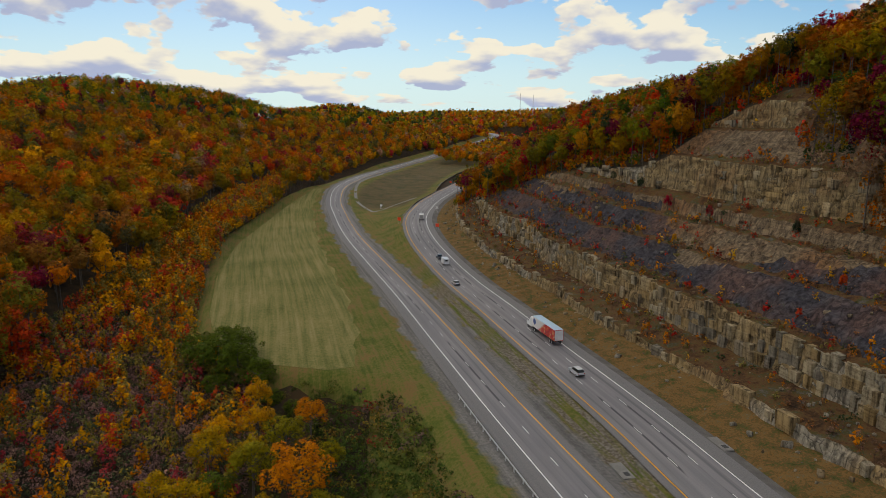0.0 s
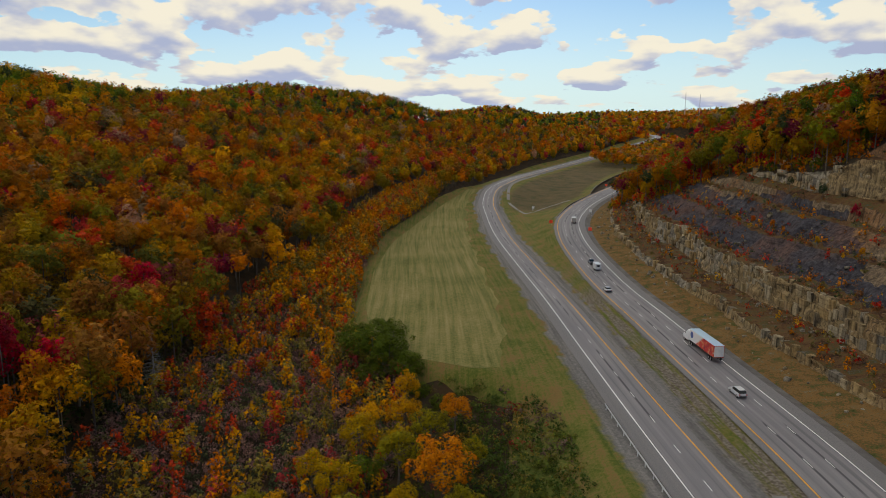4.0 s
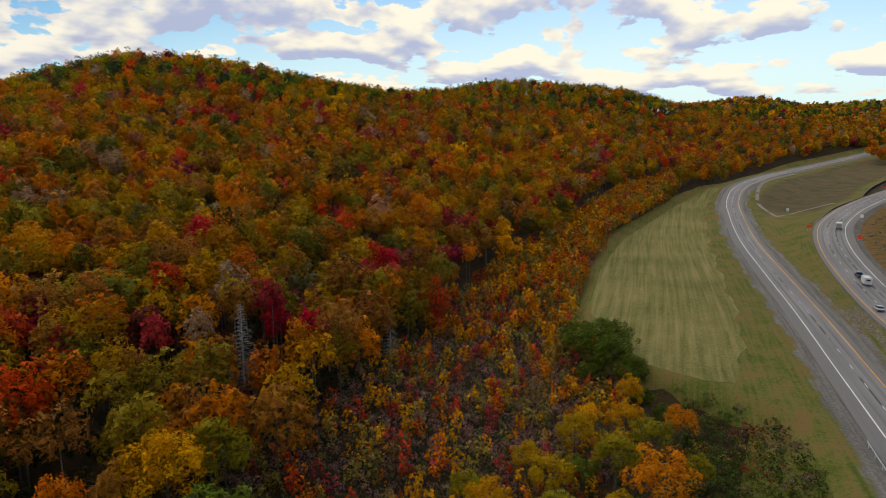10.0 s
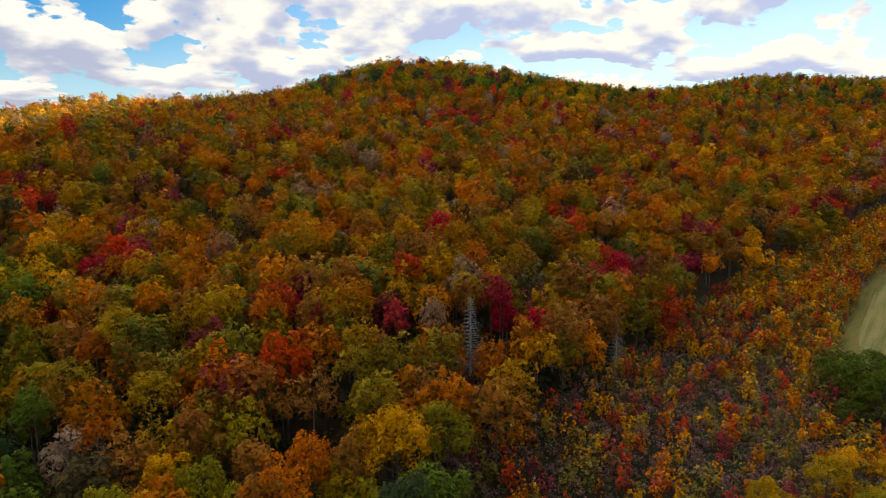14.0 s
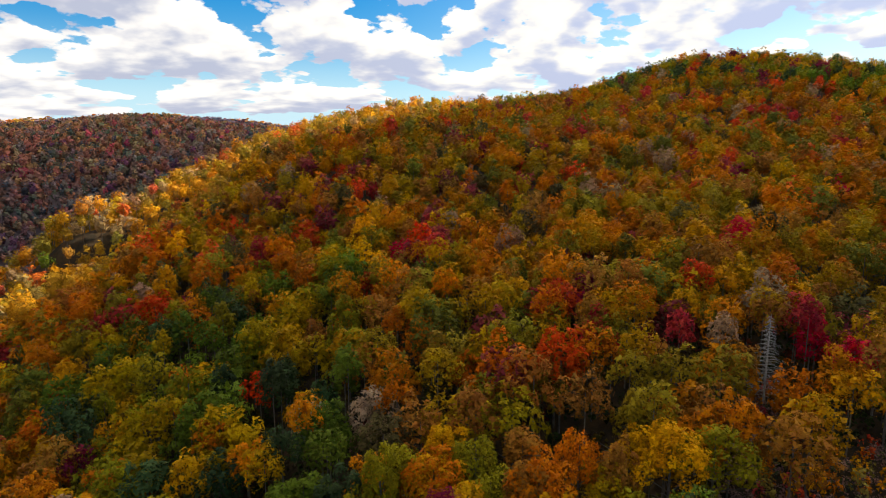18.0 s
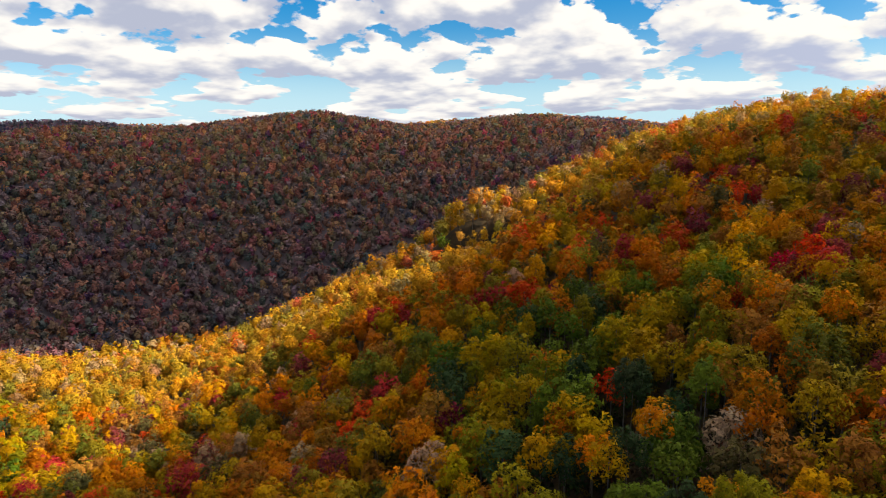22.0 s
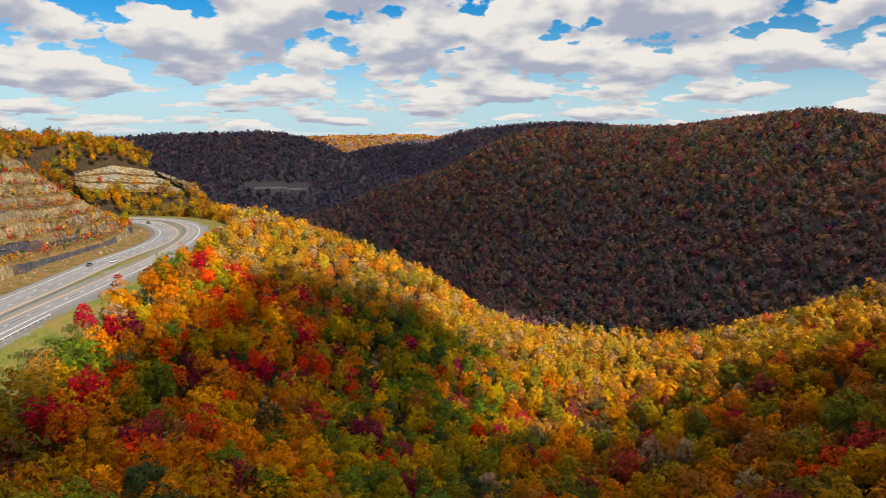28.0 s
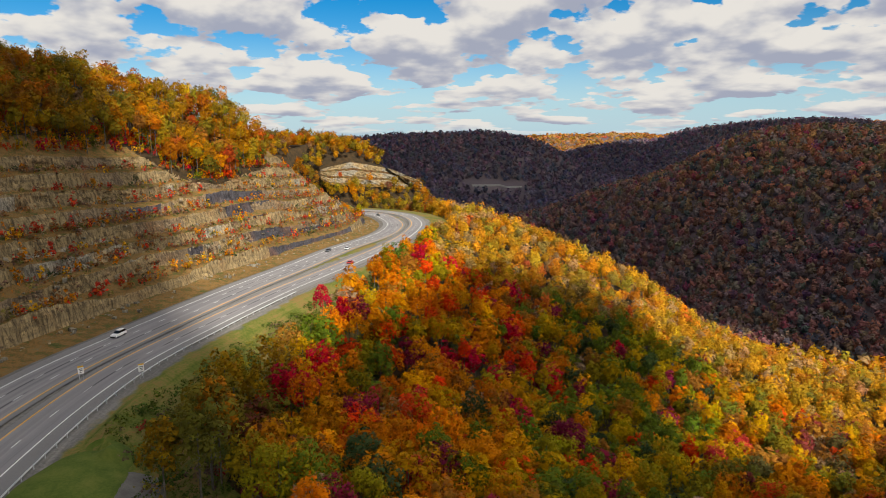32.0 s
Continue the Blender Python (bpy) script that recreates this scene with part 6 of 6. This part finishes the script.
def print_material():
    """A printed trailer side: white towards the cab, red and warm food colours towards the rear."""
    m, t = material("printed_trailer_side", 0.35, 0.4)
    x, y, z = t.n("ShaderNodeSeparateXYZ", {0: t.pos}).outputs
    spots = t.noise(t.pos, 1.1, 3, 0.6)
    art = t.ramp(spots, [(0.33, (0.06, 0.015, 0.05)), (0.43, (0.50, 0.02, 0.02)), (0.56, (0.60, 0.05, 0.03)), (0.62, (0.60, 0.38, 0.12)), (0.70, (0.62, 0.5, 0.5))])
    mask = t.step(t.math("ADD", t.math("MULTIPLY", y, -1.0), t.math("MULTIPLY", t.math("SUBTRACT", z, 2.4), -1.5)), 1.2, 2.4)
    finish(t, t.mix(mask, (0.72, 0.72, 0.72, 1), art))
    return m


def semi_truck(place, turn):
    e = new("semi_truck")
    white = paint((0.78, 0.79, 0.80))
    bm_object("trailer", boxed(0, -3.2, 2.65, 2.55, 14.2, 2.85, 0.05), [M_PRINT], e, "white trailer with a red printed side")
    bm_object("trailer_roof", boxed(0, -3.2, 4.1, 2.5, 14.15, 0.06, 0.02), paint((0.42, 0.62, 0.78)), e)
    bm_object("rear_doors", boxed(0, -10.33, 2.65, 2.3, 0.05, 2.6, 0.02), paint((0.7, 0.7, 0.7)), e)
    for sgn in (-1, 1):
        bm = bmesh.new()
        bmesh.ops.create_circle(bm, cap_ends=True, segments=28, radius=0.85, matrix=Matrix.Translation((sgn * 1.29, 2.4, 2.9)) @ Matrix.Rotation(sgn * math.pi / 2, 4, "Y"))
        ret = bmesh.ops.extrude_face_region(bm, geom=list(bm.faces))
        bmesh.ops.translate(bm, verts=[v for v in ret["geom"] if isinstance(v, bmesh.types.BMVert)], vec=(sgn * 0.015, 0, 0))
        bm_object("round_emblem", bm, paint((0.03, 0.09, 0.35)), e)
        bm_object("tail_light", boxed(sgn * 0.95, -10.36, 1.15, 0.35, 0.06, 0.14, 0.02), M_TAIL, e)
        bm_object("side_rail", boxed(sgn * 1.2, -3.2, 1.15, 0.1, 13.9, 0.16, 0.02), M_TRIM, e)
        bm_object("exhaust_stack", drum(sgn * 0.95, 4.35, 2.4, 0.09, 0.2), M_RIM, e)
        bm_object("mirror", boxed(sgn * 1.35, 6.35, 2.35, 0.12, 0.16, 0.55, 0.04), M_TRIM, e)
    bm_object("chassis", boxed(0, 4.2, 0.95, 0.9, 6.2, 0.25, 0.03), M_TRIM, e)
    bm_object("cab", side_shape([(4.5, 1.0), (4.5, 3.3), (5.4, 3.55), (6.3, 2.75), (6.5, 2.0), (8.0, 1.85), (8.2, 1.5), (8.15, 0.75), (5.0, 0.7)], 1.2, 0.1), white, e)
    bm_object("windscreen", side_shape([(6.18, 2.82), (6.24, 2.86), (6.5, 2.12), (6.44, 2.08)], 1.0, 0.02), M_GLASS, e)
    bm_object("bumper", boxed(0, 8.2, 0.7, 2.3, 0.2, 0.4, 0.06), M_RIM, e)
    wheels(e, 1.25, 0.5, (7.0, 3.6, 2.4, -7.6, -8.9))
    e.matrix_world = Matrix.LocRotScale(place + Vector((0, 0, 0.015)), Euler((0, 0, turn)), None)
    return tagged(e, "white semi truck with a red printed trailer on the road", "truck", group="vehicles on the road")


def box_truck(place, turn):
    e = new("box_truck")
    bm_object("cargo_box", boxed(0, -1.0, 2.0, 2.4, 5.4, 2.4, 0.05), paint((0.72, 0.70, 0.66)), e)
    bm_object("cab", side_shape([(1.75, 0.6), (1.75, 2.3), (2.7, 2.3), (3.2, 1.5), (4.1, 1.3), (4.2, 0.6)], 1.05, 0.1), paint((0.78, 0.79, 0.80)), e)
    bm_object("rear_door", boxed(0, -3.72, 1.95, 2.1, 0.05, 2.1, 0.02), paint((0.30, 0.29, 0.27)), e)
    bm_object("bumper", boxed(0, -3.7, 0.6, 2.2, 0.12, 0.2, 0.03), M_TRIM, e)
    for sgn in (-1, 1):
        bm_object("tail_light", boxed(sgn * 1.0, -3.74, 0.85, 0.2, 0.06, 0.2, 0.02), M_TAIL, e)
    wheels(e, 1.1, 0.45, (3.2, -2.2))
    e.matrix_world = Matrix.LocRotScale(place + Vector((0, 0, 0.015)), Euler((0, 0, turn)), None)
    return tagged(e, "pale box truck driving round the bend of the road", "truck", group="vehicles on the road")


M_PRINT = print_material()
semi_truck(*on_line(FW, FN, 167, -1.8))
box_truck(*on_line(FW, FN, 352, -2.6))
for y, off, rgb, kind, label in ((141.5, -6.0, (0.50, 0.52, 0.54), "suv", "silver sport utility car on the grey road"), (257, -5.2, (0.10, 0.11, 0.12), "pickup", "dark pickup truck on the grey road"), (222, -9.0, (0.60, 0.61, 0.62), "sedan", "pale silver sedan on the grey road"),
                                 (-181, -1.9, (0.78, 0.78, 0.77), "suv", "white sport utility car beside the rock cut"), (-333, -2.0, (0.06, 0.06, 0.07), "sedan", "black sedan on the sunlit road"), (-339, -9.0, (0.6, 0.6, 0.6), "sedan", "pale sedan on the sunlit road"), (-536, -2.0, (0.12, 0.12, 0.13), "pickup", "dark pickup truck on the far bend")):
    car(*on_line(FW, FN, y, off), rgb, kind, label)
pl, tn = on_line(NW, NN, -292, 2.0)
car(pl, tn + math.pi, (0.45, 0.02, 0.02), "sedan", "red sedan on the sunlit road")


def travel_trailer(place, turn):
    e = new("travel_trailer")
    bm_object("body", boxed(0, 0, 1.6, 2.2, 4.6, 2.2, 0.12), paint((0.62, 0.63, 0.64)), e)
    bm_object("window", boxed(0, -2.28, 1.9, 1.2, 0.06, 0.6, 0.02), M_GLASS, e)
    bm_object("drawbar", boxed(0, 2.9, 0.55, 0.1, 1.3, 0.1, 0.01), M_TRIM, e)
    wheels(e, 1.1, 0.34, (-0.2,))
    e.matrix_world = Matrix.LocRotScale(place + Vector((0, 0, 0.015)), Euler((0, 0, turn)), None)
    return tagged(e, "pale grey travel trailer towed behind a dark pickup", "trailer", group="vehicles on the road")


travel_trailer(*on_line(FW, FN, 250.5, -5.2))


def guardrail(rows, off, label):
    """W-beam rail on posts, along the edge of the near carriageway."""
    e = new("guardrail")
    c, nr = NW[rows], NN[rows]
    prof_ = [(0.02, 0.45), (0.10, 0.50), (0.10, 0.56), (0.02, 0.61), (0.10, 0.67), (0.10, 0.73), (0.02, 0.78), (-0.02, 0.78), (-0.02, 0.45)]
    x = c[:, 0:1] + nr[:, 0:1] * (off + np.array([q for q, _ in prof_])[None])
    y = c[:, 1:2] + nr[:, 1:2] * (off + np.array([q for q, _ in prof_])[None])
    z = c[:, 2:3] - 0.1 + np.array([q for _, q in prof_])[None]
    rail = net("rail", x, y, z, M_STEEL)
    rail.parent = e
    d = np.concatenate([[0], np.cumsum(np.hypot(*np.diff(c[:, :2], axis=0).T))])
    post = bm_object("post", boxed(0, 0, 0.35, 0.15, 0.20, 0.95, 0.012), M_STEEL, e)
    first = True
    for s in np.arange(0, d[-1], 1.9 * 2):
        p = [np.interp(s, d, c[:, i]) for i in range(3)]
        q = [np.interp(s, d, nr[:, i]) for i in range(2)]
        ob = post if first else part("post", post.data, e)
        first = False
        ob.matrix_world = Matrix.LocRotScale((p[0] + q[0] * (off - 0.12), p[1] + q[1] * (off - 0.12), p[2] - 0.15), Euler((0, 0, math.atan2(q[1], q[0]))), None)
    return tagged(e, label, "guardrail")


rows = np.where((NW[:, 1] > -235) & (NW[:, 1] < 133))[0]
guardrail(rows, -3.9, "galvanised steel guardrail along the road bank")


def dashes(road, c, nrm, off, y0, y1):
    """Broken lane line: three-metre dashes, twelve metres apart."""
    d = np.concatenate([[0], np.cumsum(np.hypot(*np.diff(c[:, :2], axis=0).T))])
    for s in np.arange(4, d[-1], 12.2):
        p = [np.interp(s, d, c[:, i]) for i in range(3)]
        if not y0 < p[1] < y1:
            continue
        q = np.array([np.interp(s, d, nrm[:, i]) for i in range(2)])
        z2 = np.interp(s + 3, d, c[:, 2])
        ob = part("lane_dash", DASH, road)
        ob.matrix_world = Matrix.LocRotScale((p[0] + q[0] * off, p[1] + q[1] * off, p[2] + 0.012), Euler((math.atan2(z2 - p[2], 3), 0, math.atan2(q[1], q[0]))), None)


_d = bm_object("lane_dash", boxed(0, 0, 0, 0.15, 3.05, 0.012), M_WHITE)
DASH = _d.data
bpy.data.objects.remove(_d)
dashes(road_near, NW, NN, 3.65, -560, 620)
dashes(road_far, FW, FN, -3.667, -560, 560)
dashes(road_far, FW, FN, -7.333, -560, 560)


def road_sign(name, place, turn, w_, h_, low, face, cap, label, bars=0):
    """A board on two posts; it faces along its own -y."""
    e = new(name)
    for sgn in (-1, 1):
        bm_object("post", boxed(sgn * w_ * 0.3, 0.04, (low + h_) / 2 - 0.15, 0.07, 0.07, low + h_ + 0.3, 0.008), M_STEEL, e)
    board = bm_object("board", boxed(0, 0, low + h_ / 2, w_, 0.03, h_, 0.008), face, e)
    if cap:
        bm_object("top_panel", boxed(0, 0, low + h_ + 0.17, w_, 0.03, 0.32, 0.008), cap, e)
    for k in range(bars):
        bm_object("text_bar", boxed(0, -0.02, low + h_ * (0.75 - 0.25 * k), w_ * (0.6 - 0.1 * k), 0.012, h_ * 0.1), M_TRIM, board)
    e.matrix_world = Matrix.LocRotScale(place, Euler((0, 0, turn)), None)
    return tagged(e, label, "road sign", group="road signs")


M_SIGN = plain("white_sign_sheeting", (0.78, 0.78, 0.76), 0.4)
M_AMBER = plain("amber_sign_sheeting", (0.75, 0.42, 0.02), 0.4)
M_ORANGE = plain("orange_sign_sheeting", (0.85, 0.07, 0.02), 0.45)
for c, nr, y, off in ((NW, NN, -149, -4.6), (FW, FN, -149, -14.5)):
    p, a = on_line(c, nr, y, off)
    p.z = float(land(np.array([p.x]), np.array([p.y]))[0][0])
    road_sign("speed_sign", p, math.pi + math.atan2(-p.x, p.y) + math.pi + 0.12, 1.2, 1.5, 1.6, M_SIGN, M_AMBER, "white road sign with an amber top panel on posts", 3)
for c, nr, y, off in ((NW, NN, 425, 33), (FW, FN, 383, 4.6)):
    p, a = on_line(c, nr, y, off)
    p.z = float(land(np.array([p.x]), np.array([p.y]))[0][0])
    road_sign("speed_sign", p, 0.0, 1.5, 1.6, 1.7, M_SIGN, None, "white road sign seen from behind beside the road", 0)
for y, off in ((347, -14.6), (323, 4.5), (544, -14.6), (525, 4.5)):
    p, a = on_line(FW, FN, y, off)
    p.z = float(land(np.array([p.x]), np.array([p.y]))[0][0])
    road_sign("work_sign", p, 0.0, 1.7, 1.7, 1.2, M_ORANGE, None, "bright orange roadwork sign on posts at the kerbside", 0)


def drain(x, y, turn):
    e = new("drain_inlet")
    z = float(land(np.array([x]), np.array([y]))[0][0])
    bm_object("apron", boxed(0, 0, 0.06, 2.2, 5.2, 0.24, 0.05), M_CONC, e)
    bm_object("grate", boxed(0.2, -1.2, 0.19, 0.9, 1.2, 0.05, 0.01), M_TRIM, e)
    e.matrix_world = Matrix.LocRotScale((x, y, z), Euler((0, 0, turn)), None)
    return tagged(e, "weathered concrete drain inlet with an iron grate", "drain", group="drains")


drain(29.5, 98, 0.2)
drain(49.3, 107, 0.2)

# concrete-lined ditches that meet in the wide grass median
def ditch(points, width, label):
    c = curve([(x, y, 0) for x, y in points], 40)
    nr = normals(c)
    o = np.array([-1.0, -0.55, 0, 0.55, 1.0]) * width / 2
    x, y = c[:, 0:1] + nr[:, 0:1] * o, c[:, 1:2] + nr[:, 1:2] * o
    z = land(x, y)[0] + np.array([0.12, 0.10, 0.06, 0.10, 0.12])[None]
    return tagged(net("ditch_lining", x, y, z, M_CONC), label, "ditch", kind="structure")


ditch([(-58, 640), (-70, 540), (-66, 490), (-60, 455), (-45, 416)], 2.2, "pale concrete ditch lining in the grass median")
ditch([(-45, 416), (-36, 435), (-27, 452), (-19, 470)], 2.0, "pale concrete ditch lining in the grass median")


# a mown grass knoll beside the guardrail, with a patch of gravel
def knoll(cx, cy, rx, ry, high, mat, name, label, category):
    a = np.linspace(0, 2 * np.pi, 49)[None]
    q = np.linspace(0.0, 1.0, 14)[:, None]
    wob = 1 + 0.07 * np.sin(3 * a + 1) + 0.05 * np.sin(5 * a)
    x, y = cx + rx * q * np.cos(a) * wob, cy + ry * q * np.sin(a) * wob
    z = land(x, y)[0] + high * (1 - q**2) + 0.12 * (1 - q) + np.where(q > 0.98, -0.25, 0.03)
    return tagged(net(name, x, y, z, mat), label, category, kind="structure")


M_LAWN = ground_like("mown_lawn", [(0.35, (0.055, 0.085, 0.014)), (0.5, (0.085, 0.115, 0.02)), (0.68, (0.13, 0.14, 0.03))], 0.25, 2.5, 0.5, 0.12)
knoll(42.5, -101, 8.5, 12, 1.6, M_LAWN, "grass_knoll", "mown green grass knoll beside the road", "grass")
knoll(33.5, -99, 5, 6, 0.25, M_GRAVEL, "gravel_patch", "patch of grey gravel beside a grass knoll", "gravel")


# distant road on the hill across the gorge, and two radio masts on the northern skyline
far_n = normals(FAR_ROAD)
o = np.array([-5.0, -3.5, 0, 3.5, 5.0])
x, y = FAR_ROAD[:, 0:1] + far_n[:, 0:1] * o, FAR_ROAD[:, 1:2] + far_n[:, 1:2] * o
tagged(net("distant_road", x, y, np.repeat(natural(FAR_ROAD[:, 0], FAR_ROAD[:, 1])[:, None], 5, 1) + 2.0 + np.array([-6, 0, 0.2, 0, -6])[None], M_CONC), "pale distant road bench on the far hillside", "road", kind="structure")


def mast(bearing_, d, high):
    e = new("radio_mast")
    x, y = -d * math.sin(radians(bearing_)), d * math.cos(radians(bearing_))
    z = float(natural(np.array([x]), np.array([y]))[0])
    parts = []
    for k in range(3):
        an = k * 2.094
        parts.append(tube_arrays([(0.9 * math.cos(an), 0.9 * math.sin(an), -1), (0.5 * math.cos(an), 0.5 * math.sin(an), high)], (0.22, 0.16), 5))
    ob = mesh_np("legs", *join_arrays(parts), M_STEEL)
    ob.parent = e
    parts = []
    for q in np.arange(0, high, 3.0):
        for k in range(3):
            a0, a1 = k * 2.094, (k + 1) * 2.094
            parts.append(tube_arrays([(0.8 * math.cos(a0), 0.8 * math.sin(a0), q), (0.8 * math.cos(a1), 0.8 * math.sin(a1), q + 3)], (0.09, 0.09), 4))
    ob = mesh_np("bracing", *join_arrays(parts), M_STEEL)
    ob.parent = e
    e.location = (x, y, z)
    return tagged(e, "slender steel lattice radio mast on the far ridge", "mast", group="radio masts")


mast(353.3, 1640, 62)
mast(352.2, 1650, 58)
